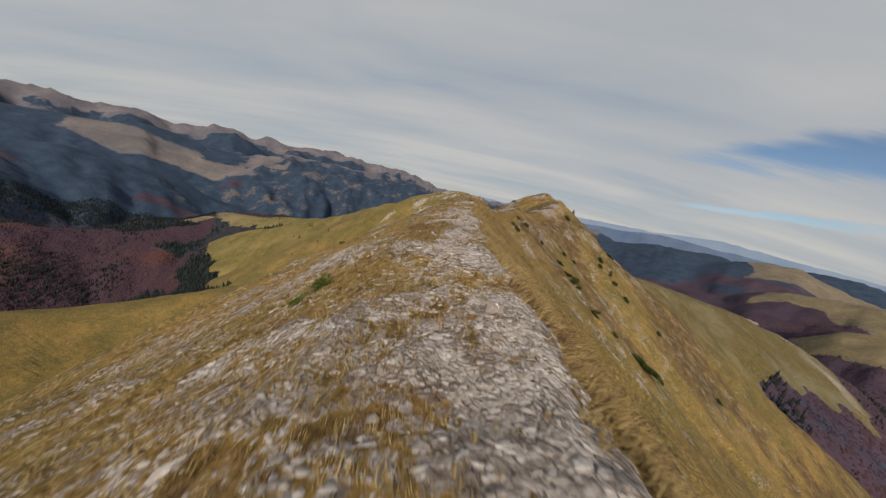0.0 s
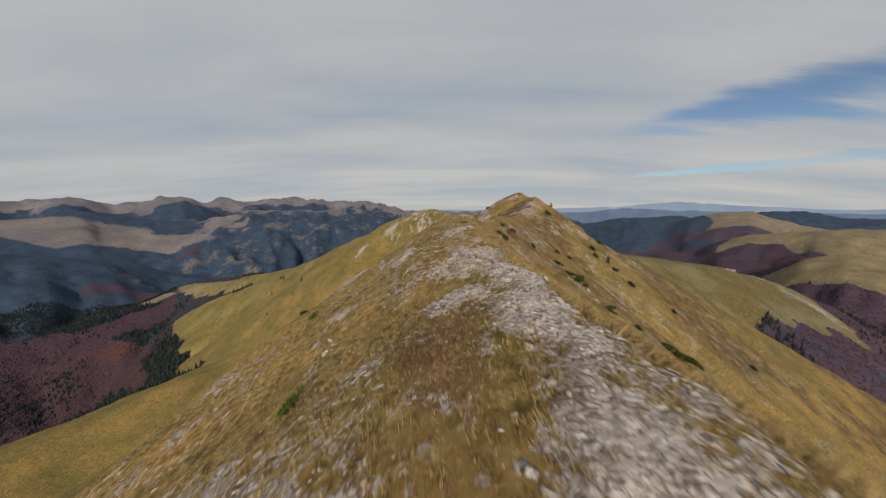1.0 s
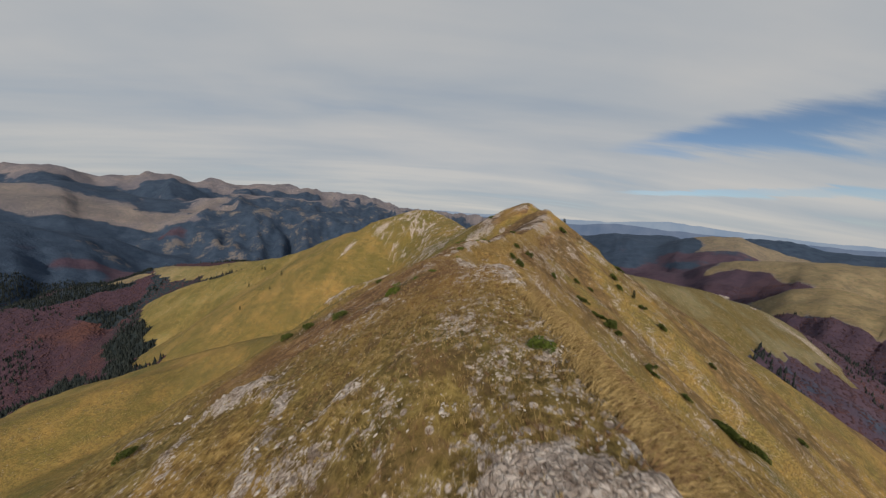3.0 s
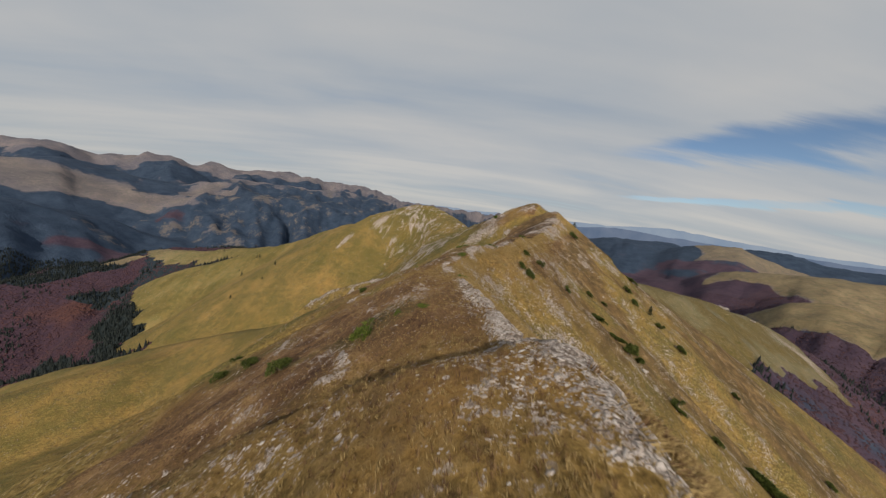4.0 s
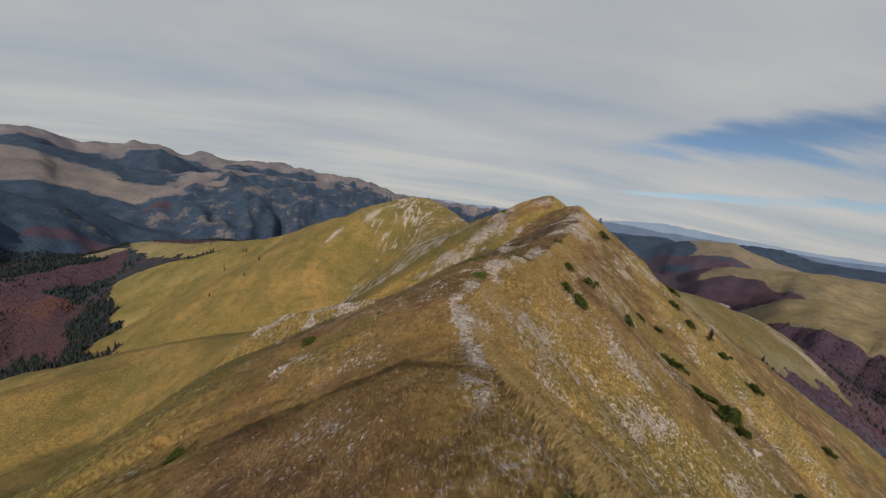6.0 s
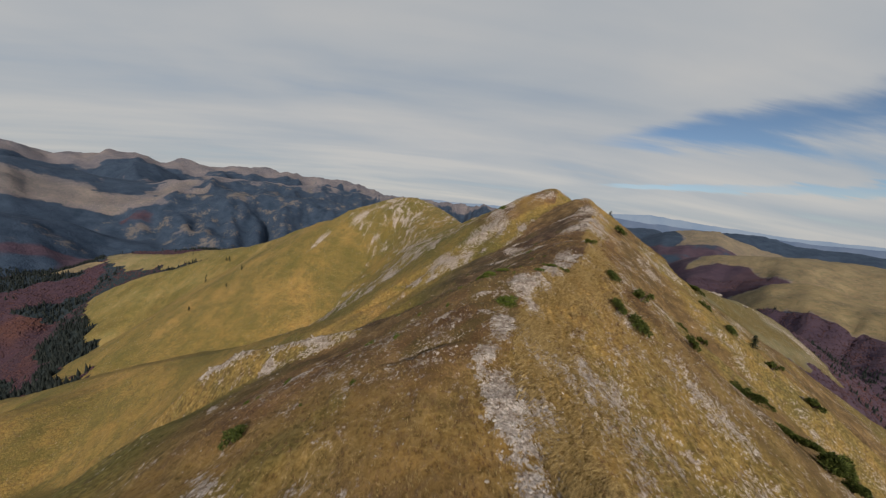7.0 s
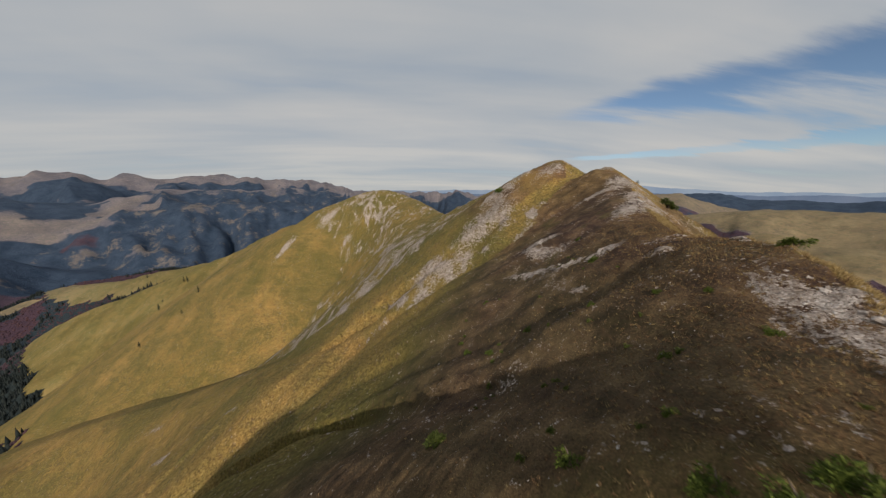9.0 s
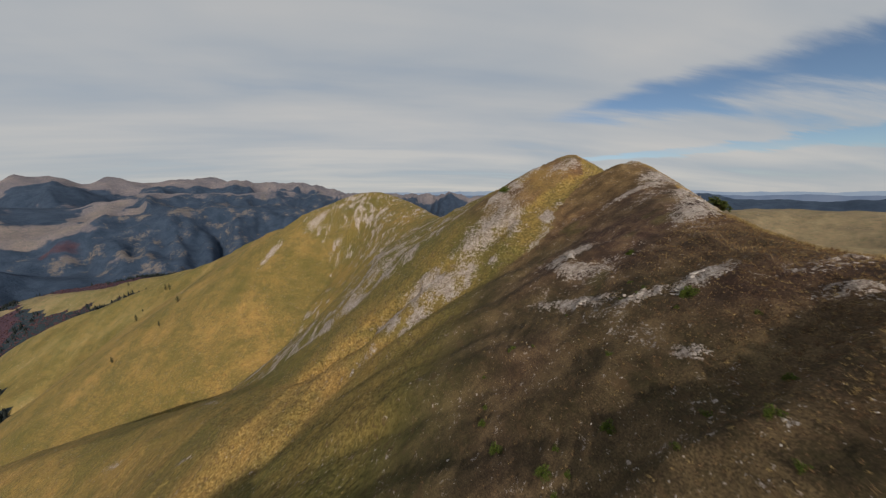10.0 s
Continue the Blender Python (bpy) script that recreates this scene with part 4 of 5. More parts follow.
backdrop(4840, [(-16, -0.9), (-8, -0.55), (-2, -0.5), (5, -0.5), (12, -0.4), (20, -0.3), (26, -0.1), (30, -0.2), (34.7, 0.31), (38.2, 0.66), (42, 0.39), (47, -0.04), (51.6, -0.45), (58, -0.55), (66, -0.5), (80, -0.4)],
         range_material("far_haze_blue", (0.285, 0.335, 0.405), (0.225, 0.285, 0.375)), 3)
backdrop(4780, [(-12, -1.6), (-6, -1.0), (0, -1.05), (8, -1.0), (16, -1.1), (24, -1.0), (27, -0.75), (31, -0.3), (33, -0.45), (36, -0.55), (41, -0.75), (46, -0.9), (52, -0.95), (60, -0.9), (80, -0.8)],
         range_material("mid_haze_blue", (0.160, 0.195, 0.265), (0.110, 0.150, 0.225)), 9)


# ---- stuff in numbers ----
def prototype(verts, faces):
    return np.array(verts, float), np.array(faces, np.int32)


def icosa(rng, rough, flat):
    g = (1 + 5**0.5) / 2
    v = np.array([(-1, g, 0), (1, g, 0), (-1, -g, 0), (1, -g, 0), (0, -1, g), (0, 1, g), (0, -1, -g), (0, 1, -g), (g, 0, -1), (g, 0, 1), (-g, 0, -1), (-g, 0, 1)]) / 1.9
    f = [(0, 11, 5), (0, 5, 1), (0, 1, 7), (0, 7, 10), (0, 10, 11), (1, 5, 9), (5, 11, 4), (11, 10, 2), (10, 7, 6), (7, 1, 8),
         (3, 9, 4), (3, 4, 2), (3, 2, 6), (3, 6, 8), (3, 8, 9), (4, 9, 5), (2, 4, 11), (6, 2, 10), (8, 6, 7), (9, 8, 1)]
    turn = np.array(Euler([rng.uniform(0, 6) for _ in range(3)]).to_matrix())
    v = v @ turn.T
    v = v * (1 + rough * rng.uniform(-1, 1, (12, 1))) * np.array([rng.uniform(0.75, 1.35), rng.uniform(0.6, 1.0), flat])
    # broken, not rounded: press the points towards the sides of a box
    v = np.sign(v) * np.abs(v) ** 0.75
    return prototype(v * 0.5, f)


def strewn(name, protos, pick, place, size, yaw, tilt, mat, label, category, parent=None, comb=None):
    """One mesh of many small pieces: pick gives each its prototype, size its three measures."""
    all_v, all_f, base = [], [], 0
    for k, (pv, pf) in enumerate(protos):
        sel = np.nonzero(pick == k)[0]
        if not len(sel):
            continue
        c, s = np.cos(yaw[sel])[:, None], np.sin(yaw[sel])[:, None]
        v = pv[None] * size[sel][:, None, :]
        x, y, z = v[..., 0], v[..., 1], v[..., 2]
        x, y = x * c - y * s, x * s + y * c
        tx, ty = tilt[sel, 0][:, None], tilt[sel, 1][:, None]
        if comb is not None:
            x, y = x + z * comb[sel, 0][:, None], y + z * comb[sel, 1][:, None]
        z = z + x * tx + y * ty
        all_v.append((np.stack([x, y, z], -1) + place[sel][:, None, :]).reshape(-1, 3))
        all_f.append((pf[None] + (base + np.arange(len(sel)) * len(pv))[:, None, None]).reshape(-1, 3))
        base += len(sel) * len(pv)
    v, f = np.concatenate(all_v).astype(np.float32), np.concatenate(all_f).astype(np.int32)
    me = bpy.data.meshes.new(name)
    me.vertices.add(len(v))
    me.vertices.foreach_set("co", v.ravel())
    me.loops.add(len(f) * 3)
    me.loops.foreach_set("vertex_index", f.ravel())
    me.polygons.add(len(f))
    me.polygons.foreach_set("loop_start", np.arange(len(f), dtype=np.int32) * 3)
    me.update(calc_edges=True)
    me.materials.append(mat)
    ob = new(name, me)
    if parent:
        ob.parent = parent
    return tagged(ob, label, category, kind="stuff")


def slope_at(x, y):
    e = 0.4
    z, rock, heath, d = sample(x, y, "z", "rock", "heath", "d")
    zx, zy = sample(x + e, y, "z")[0], sample(x, y + e, "z")[0]
    return z, np.stack([(zx - z) / e, (zy - z) / e], 1), {"rock": rock, "heath": heath}, d


def limestone():
    m, nt, p = material("limestone")
    pos = node(nt, "ShaderNodeNewGeometry").outputs["Position"]
    own = node(nt, "ShaderNodeNewGeometry").outputs["Random Per Island"]
    one = node(nt, "ShaderNodeObjectInfo").outputs["Random"]
    grain = noise_of(nt, pos, 3.5, 8, 0.7)
    veins = noise_of(nt, pos, 9.0, 6, 0.75, (1, 1, 3.5))
    col = ramp(nt, grain, (0.25, (0.22, 0.185, 0.165)), (0.45, (0.42, 0.385, 0.365)), (0.7, (0.58, 0.55, 0.53)))
    col = mix(nt, span(nt, veins, 0.56, 0.75, 0, 0.6), col, (0.17, 0.145, 0.12, 1))
    vary = arith(nt, "FRACT", arith(nt, "ADD", own, one))
    col = mix(nt, 1.0, col, ramp(nt, vary, (0.0, (0.62, 0.58, 0.54)), (0.5, (0.9, 0.88, 0.86)), (1.0, (1.0, 1.0, 1.0))), "MULTIPLY")
    lichen = span(nt, noise_of(nt, pos, 1.3, 4, 0.7), 0.6, 0.7, 0, 0.5)
    col = mix(nt, lichen, col, (0.26, 0.19, 0.12, 1))
    nt.links.new(col, p.inputs["Base Color"])
    p.inputs["Roughness"].default_value = 0.88
    p.inputs["Specular IOR Level"].default_value = 0.2
    b = node(nt, "ShaderNodeBump", {"Height": veins, "Distance": 0.05, "Strength": 0.7})
    nt.links.new(b.outputs[0], p.inputs["Normal"])
    return m


LIMESTONE = limestone()


def blade_material(name, *stops, soft=0.25, patch=0.25):
    m, nt, p = material(name)
    own = node(nt, "ShaderNodeNewGeometry").outputs["Random Per Island"]
    pos = node(nt, "ShaderNodeNewGeometry").outputs["Position"]
    v = arith(nt, "ADD", arith(nt, "MULTIPLY", own, 0.55 if patch == 0.25 else 0.2), arith(nt, "MULTIPLY", noise_of(nt, pos, patch, 3), 0.45 if patch == 0.25 else 0.8))
    col = ramp(nt, v, *stops)
    nt.links.new(col, p.inputs["Base Color"])
    p.inputs["Roughness"].default_value = 0.75
    p.inputs["Specular IOR Level"].default_value = 0.2
    if soft:
        tr = node(nt, "ShaderNodeBsdfTranslucent", {"Color": col})
        mx = node(nt, "ShaderNodeMixShader", {0: soft, 1: p.outputs[0], 2: tr.outputs[0]})
        nt.links.new(mx.outputs[0], nt.nodes["Material Output"].inputs["Surface"])
    return m


STRAW = blade_material("dry_grass", (0.15, (0.125, 0.080, 0.030)), (0.45, (0.26, 0.184, 0.076)), (0.8, (0.44, 0.330, 0.156)))
HEATH = blade_material("rusty_heath", (0.15, (0.066, 0.034, 0.021)), (0.5, (0.155, 0.090, 0.047)), (0.85, (0.31, 0.205, 0.098)))
JUNIPER = blade_material("juniper_needles", (0.15, (0.028, 0.040, 0.010)), (0.5, (0.065, 0.086, 0.020)), (0.85, (0.130, 0.150, 0.036)))
SPRUCE = blade_material("spruce_needles", (0.15, (0.008, 0.015, 0.009)), (0.5, (0.020, 0.034, 0.017)), (0.85, (0.042, 0.060, 0.026)), soft=0.1)
LEAF_GREEN = blade_material("bilberry_leaves", (0.15, (0.030, 0.045, 0.008)), (0.5, (0.075, 0.105, 0.018)), (0.85, (0.150, 0.180, 0.035)))
BARK = blade_material("grey_bark", (0.2, (0.05, 0.036, 0.026)), (0.8, (0.13, 0.10, 0.075)), soft=0)
WOOD_DARK = blade_material("conifer_wood", (0.15, (0.005, 0.008, 0.009)), (0.5, (0.010, 0.015, 0.015)), (0.85, (0.020, 0.025, 0.022)), soft=0)
WOOD_RED = blade_material("beech_wood", (0.1, (0.030, 0.018, 0.028)), (0.4, (0.044, 0.025, 0.034)), (0.62, (0.066, 0.031, 0.034)), (0.85, (0.108, 0.044, 0.028)), soft=0, patch=0.0065)

rng = np.random.default_rng(7)


def scatter_stones():
    protos = [icosa(rng, 0.22, rng.uniform(0.45, 0.8)) for _ in range(14)]
    # many tries, kept where rock shows
    n = 760000
    x, y = rng.uniform(-34, 40, n), rng.uniform(-1, 152, n)
    near_line = np.interp(y, [0, 60, 95, 110, 130, 150], [4, 4, 5, 16, 27, 38])
    keep = np.abs(x - near_line) < rng.uniform(2, 34, n)
    keep[: n // 4] &= rng.uniform(0, 1, n // 4) < 0.5
    x, y = np.concatenate([x[keep], rng.uniform(-2, 7, 40000)]), np.concatenate([y[keep], rng.uniform(3, 72, 40000)])
    z, g, m, d = slope_at(x, y)
    chance = ease(m["rock"] + 0.34 * fbm(x, y, 0.9, 3, 611, 0.6), 0.32, 0.88) * 1.0 + 0.015
    sel = rng.uniform(0, 1, len(x)) < chance
    x, y, z, g, rock = x[sel], y[sel], z[sel], g[sel], m["rock"][sel]
    n = len(x)
    base = np.exp(rng.normal(-2.92, 0.45, n)) * (0.75 + 0.5 * rock)
    base = np.clip(base, 0.04, 0.20)
    size = np.stack([base * rng.uniform(1.0, 1.7, n), base * rng.uniform(0.7, 1.1, n), base * rng.uniform(0.5, 0.85, n)], 1)
    place = np.stack([x, y, z + np.where(rock > 0.6, -0.10, -0.02) * base], 1)
    # the beds strike across the ridge
    yaw = rng.normal(0.2, 0.40, n)
    pick = rng.integers(0, len(protos), n)
    # the largest along the first stretch are pieces of their own
    front = np.nonzero((y > 6) & (y < 48) & (np.abs(x - 3) < 5))[0]
    own = front[np.argsort(-base[front])[:300]]
    meshes = []
    for pv, pf in protos:
        me = bpy.data.meshes.new("stone")
        me.from_pydata([tuple(v) for v in pv], [], [tuple(f) for f in pf])
        me.materials.append(LIMESTONE)
        meshes.append(me)
    for k in own:
        ob = new("stone", meshes[pick[k]])
        ob.parent = ground
        ob.matrix_local = Matrix.LocRotScale(Vector(place[k]), Euler((float(g[k, 1]) * 0.7, -float(g[k, 0]) * 0.7, float(yaw[k]))), Vector(size[k]))
    rest = np.setdiff1d(np.arange(n), own)
    strewn("loose_stones", protos, pick[rest], place[rest], size[rest], yaw[rest], g[rest] * 0.6, LIMESTONE, "pale grey broken limestone scattered along the grassy crest", "", ground)
    return n


def blades(count, lean, seed, width=0.045):
    """A tuft, one unit high: thin bent blades of one triangle and a half."""
    r = np.random.default_rng(seed)
    v, f = [], []
    for k in range(count):
        a, out, h = r.uniform(0, 6.28), r.uniform(0.1, 1) * lean, r.uniform(0.55, 1.0)
        bx, by = r.normal(0, 0.14, 2)
        cx, cy = -math.sin(a) * width, math.cos(a) * width
        b = len(v)
        v += [(bx - cx, by - cy, -0.08), (bx + cx, by + cy, -0.08), (bx + math.cos(a) * out, by + math.sin(a) * out, h * 0.92)]
        f += [(b, b + 1, b + 2)]
    return prototype(v, f)


def scatter_grass():
    n = 125000
    y = rng.uniform(0, 140, n)
    mid = np.interp(y, [0, 60, 95, 110, 130, 150], [4, 4, 5, 16, 27, 38])
    x = mid + rng.normal(0, 1, n) * np.where(rng.uniform(0, 1, n) < 0.65, 5, 13)
    z, g, m, d = slope_at(x, y)
    keep = rng.uniform(0, 1, n) < (1 - ease(m["rock"], 0.35, 0.8) * 0.93)
    keep &= rng.uniform(0, 1, n) < 0.75
    x, y, z, g, d, heath = x[keep], y[keep], z[keep], g[keep], d[keep], m["heath"][keep]
    n = len(x)
    tall = np.where((d > 0) & (d < 4), 0.36, np.where(d > 0, 0.26, 0.15)) * rng.uniform(0.6, 1.3, n)
    size = np.stack([tall * 1.1, tall * 1.1, tall], 1)
    place = np.stack([x, y, z], 1)
    yaw = rng.uniform(0, 6.28, n)
    # long grass hangs down the slope
    tilt = g * 0.9
    rusty = rng.uniform(0, 1, n) < np.clip(heath * 1.1, 0, 0.75)
    protos = [blades(8, 0.65, 40 + k) for k in range(5)]
    pick = rng.integers(0, 5, n)
    for sel, name, mat, label in ((~rusty, "dry_grass", STRAW, "golden dry mountain grass in tufts"), (rusty, "heath", HEATH, "rust-brown heath and withered bilberry tufts")):
        strewn(name, protos, pick[sel], place[sel], size[sel], yaw[sel], tilt[sel], mat, label, "grass", comb=-0.9 * g[sel] + 0.15)
    return n


def low_tree(kind, seed):
    r = np.random.default_rng(seed)
    v, f = [], []
    if kind == "cone":
        for lo, hi, wide in ((0.08, 0.55, 0.21), (0.38, 1.0, 0.145)):
            b, turn = len(v), r.uniform(0, 1)
            for k in range(6):
                a = turn + k * math.pi / 3
                q = wide * r.uniform(0.7, 1.2)
                v.append((q * math.cos(a), q * math.sin(a), lo + r.uniform(-0.04, 0.05)))
            v.append((0, 0, hi))
            f += [(b + k, b + (k + 1) % 6, b + 6) for k in range(6)]
        return prototype(v, f)
    v = np.array([(1, 0, 0.1), (0.2, 1, 0), (-1, 0.1, 0.1), (0, -1, 0), (0.1, 0, 1), (0.6, 0.6, 0.55), (-0.6, -0.6, 0.6), (0, 0, -0.9)]) * r.uniform(0.75, 1.25, (8, 1))
    f = [(0, 5, 4), (0, 1, 5), (5, 1, 4), (1, 2, 4), (2, 6, 4), (2, 3, 6), (6, 3, 4), (3, 0, 4), (1, 0, 7), (2, 1, 7), (3, 2, 7), (0, 3, 7)]
    return prototype(v * np.array([0.42, 0.42, 0.5]) + np.array([0, 0, 0.5]), f)


def scatter_woods():
    n = 96000
    far = rng.uniform(0.05, 1, n) ** 0.6 * 1700
    a = np.radians(np.where(rng.uniform(0, 1, n) < 0.62, rng.uniform(-66, -14, n), rng.uniform(20, 64, n)))
    x, y = 2 + far * np.sin(a), 40 + far * np.cos(a)
    z, forest, beech = sample(x, y, "z", "forest", "beech")
    keep = (forest > 0.5) & (far > 150)
    x, y, z, beech = x[keep], y[keep], z[keep], beech[keep]
    n = len(x)
    patch = 0.5 + 0.5 * fbm(x, y, 220, 3, 501)
    red = rng.normal(0, 0.10, n) + beech + 0.9 * (patch - 0.5) > 0.44
    tall = np.where(red, rng.uniform(4.5, 7.5, n), rng.uniform(6, 11, n))
    size = np.stack([tall * 0.95, tall * 0.95, tall * np.where(red, 0.62, 1.0)], 1)
    place = np.stack([x, y, z - np.where(red, 0.40 * tall, 0.8)], 1)
    yaw, tilt = rng.uniform(0, 6.28, n), np.zeros((n, 2))
    cones, balls = [low_tree("cone", 60 + k) for k in range(4)], [low_tree("ball", 70 + k) for k in range(4)]
    pick = rng.integers(0, 4, n)
    strewn("conifer_wood", cones, pick[~red], place[~red], size[~red], yaw[~red], tilt[~red], WOOD_DARK, "dark conifer wood filling the valley below the meadows", "forest")
    strewn("beech_wood", balls, pick[red], place[red], size[red], yaw[red], tilt[red], WOOD_RED, "rust-red autumn beech wood on the valley sides", "forest")
    return n


print("stones", scatter_stones(), "tufts", scatter_grass(), "trees", scatter_woods())


# ---- shrubs and lone trees ----
def part(name, v, f, mat, parent, label=""):
    me = bpy.data.meshes.new(name)
    me.from_pydata([tuple(p) for p in v], [], [tuple(q) for q in f])
    me.materials.append(mat)
    ob = new(name, me)
    ob.parent = parent
    return tagged(ob, label)


def tube(points, radii, sides=6):
    v, f = [], []
    for k, ((x, y, z), r) in enumerate(zip(points, radii)):
        for s in range(sides):
            a = 6.2832 * s / sides
            v.append((x + r * math.cos(a), y + r * math.sin(a), z))
        if k:
            for s in range(sides):
                a, b = (k - 1) * sides + s, (k - 1) * sides + (s + 1) % sides
                f.append((a, b, b + sides, a + sides))
    return v, f


def shrub(name, label, mat, wide, long, tall, count, leaf, seed):
    """A shrub of crooked stems under a broken cushion of needle sprays."""
    r = np.random.default_rng(seed)
    root = new(name)
    tagged(root, label, "shrub")
    sv, sf = [], []
    for k in range(9):
        a = r.uniform(0, 6.28)
        q = r.uniform(0.4, 0.8)
        ex, ey, ez = math.cos(a) * wide * q * 0.5, math.sin(a) * long * q * 0.5, tall * r.uniform(0.45, 0.75)
        v, f = tube([(0, 0, -0.25), (ex * 0.4, ey * 0.4, ez * 0.5), (ex, ey, ez)], [0.06, 0.04, 0.015], 5)
        b = len(sv)
        sv += v
        sf += [tuple(i + b for i in q4) for q4 in f]
    part("stems", sv, sf, BARK, root, "crooked grey-brown stems")
    lumps = [(r.uniform(-0.38, 0.38) * wide, r.uniform(-0.38, 0.38) * long, r.uniform(0.25, 0.55) * tall, r.uniform(0.16, 0.30)) for _ in range(9)]
    v, f = [], []
    for k in range(count):
        cx, cy, cz, q = lumps[r.integers(0, len(lumps))]
        n = r.normal(0, 1, 3)
        n /= np.linalg.norm(n)
        n[2] = abs(n[2]) * 0.9 - 0.15
        rad = r.uniform(0.6, 1.05)
        c = np.array([cx + n[0] * q * wide * rad, cy + n[1] * q * long * rad, max(cz + n[2] * 0.5 * tall * rad, 0.02)])
        t = np.cross(n, r.normal(0, 1, 3))
        t /= np.linalg.norm(t) + 1e-6
        tip = c + (n + r.normal(0, 0.45, 3)) * leaf * r.uniform(0.7, 1.5)
        b = len(v)
        v += [c - t * leaf * 0.42, c + t * leaf * 0.42, tip]
        f.append((b, b + 1, b + 2))
    part("foliage", v, f, mat, root)
    return root


def conifer(name, label, tall, wide, seed, levels=16):
    r = np.random.default_rng(seed)
    root = new(name)
    tagged(root, label, "tree")
    v, f = tube([(0, 0, -0.4), (0.03, 0, tall * 0.4), (0, 0.02, tall * 0.97)], [tall * 0.028, tall * 0.018, tall * 0.004], 7)
    part("trunk", v, f, BARK, root, "straight grey-brown trunk")
    v, f = [], []
    for k in range(levels):
        t = k / (levels - 1)
        z = tall * (0.06 + 0.92 * t)
        reach = wide * 0.5 * (1 - t) ** 0.8 * r.uniform(0.8, 1.15) + 0.06 * wide
        for s in range(int(11 - 5 * t)):
            a = r.uniform(0, 6.28)
            for w in range(9):
                u = (w + r.uniform(0, 1)) / 9
                c = np.array([math.cos(a) * reach * u, math.sin(a) * reach * u, z - 0.28 * reach * u * u + r.normal(0, 0.02) * tall * 0.3])
                spread = (0.10 + 0.16 * (1 - u)) * wide * 0.42
                side = np.array([-math.sin(a), math.cos(a), r.uniform(-0.5, 0.3)]) * spread * r.uniform(-1.3, 1.3)
                ahead = np.array([math.cos(a), math.sin(a), 0.15]) * spread * 1.2
                b = len(v)
                v += [c - ahead * 0.4, c + ahead, c + side + np.array([0, 0, -0.3 * spread])]
                f.append((b, b + 1, b + 2))
    part("crown", v, f, SPRUCE, root)
    return root


def stand(thing, x, y, size=1.0, turn=0.0, sink=0.0, lean=0.6, height_gain=1.0):
    z, g, _, _ = slope_at(np.array([float(x)]), np.array([float(y)]))
    thing.matrix_basis = (Matrix.Translation((x, y, float(z[0]) - sink)) @ Euler((float(g[0, 1]) * lean, -float(g[0, 0]) * lean, radians(turn))).to_matrix().to_4x4()
                          @ Matrix.Diagonal((size, size, size * height_gain, 1)))
    return thing


def plant(proto, spots, group, lean=0.87):
    """Sets the first of the kind on the first spot and copies of it on the others."""
    tagged(proto, group=group)
    stand(proto, *spots[0], lean=lean)
    for k, s in enumerate(spots[1:]):
        ob = copy_thing(proto, Matrix())
        stand(ob, *s, lean=lean)


SMALL = []
while len(SMALL) < 60:
    v = rng.uniform(96, 138)
    u = np.interp(v, [96, 110, 130], [5, 15, 26]) - rng.uniform(2, 20)
    SMALL.append((float(u), float(v), float(rng.uniform(0.16, 0.42)), float(rng.uniform(0, 90))))
MAT = shrub("juniper_mat", "low green juniper mat spreading over the dry grass", LEAF_GREEN, 1.7, 1.3, 0.38, 1100, 0.10, 81)
plant(MAT, [(-1.8, 65.6, 1.25, 40), (7.3, 101.4, 1.0, 10), (13.5, 108.6, 0.7, 0), (22.0, 117.2, 0.9, 60), (-1.9, 24.1, 0.7, 20), (0.4, 14.4, 0.55, 80), (0.3, 12.8, 0.5, 30), (1.5, 65.2, 0.45, 15),
            (-0.1, 66.6, 0.4, 70), (4.7, 74.2, 0.6, 35), (4.9, 46.4, 0.5, 55), (2.2, 38.6, 0.55, 5), (0.8, 40.6, 0.35, 25), (-9.9, 44.2, 0.7, 65), (8.3, 107.2, 0.75, 12), (7.0, 107.3, 0.7, 48),
            (6.6, 108.4, 0.6, 33), (5.1, 111.4, 0.65, 71), (7.4, 126.2, 0.5, 18), (19.5, 130.4, 0.7, 22), (10.8, 126.3, 0.5, 8), (6.3, 129.8, 0.5, 61), (13.5, 122.2, 0.4, 37), (24.7, 141, 0.6, 3),
            (28.5, 183.5, 1.5, 20), (11.3, 106.4, 0.55, 45), (14.1, 107.6, 0.6, 66)] + SMALL, "green mats on the crest")
ROUND = shrub("juniper_shrub", "rounded dark green juniper shrub on the steep grass slope", JUNIPER, 1.9, 1.6, 0.95, 1700, 0.13, 83)
plant(ROUND, [(21.5, 106.2, 1.19, 0), (19.9, 107.4, 0.98, 40), (21.8, 111.6, 0.84, 20), (24.9, 110.6, 1.12, 75), (31.4, 110.0, 0.98, 15), (39.1, 110.2, 1.12, 50), (50.8, 153.4, 1.68, 10), (45, 125, 1.12, 30),
              (66.8, 142.2, 1.68, 25), (63.2, 132.4, 1.26, 5), (69, 128.3, 1.40, 70), (73, 124, 1.54, 35), (52.0, 99.2, 1.26, 60), (57.5, 95.5, 1.12, 12), (86, 119, 1.26, 44), (111, 113, 1.40, 22),
              (49.8, 125.3, 0.98, 31), (-12.7, 71.9, 0.66, 55), (-15.0, 71.6, 0.66, 11), (-6.9, 65.3, 0.77, 29), (-12.0, 85, 0.55, 80), (-16, 54.3, 0.55, 34), (-20, 81.6, 0.77, 6),
              (1.4, 117.4, 0.55, 52), (-9, 96, 0.66, 17)], "junipers of the slope")
LONG = shrub("creeping_pine", "long dark patch of creeping mountain pine on the slope", JUNIPER, 3.4, 7.2, 2.0, 6000, 0.24, 85)
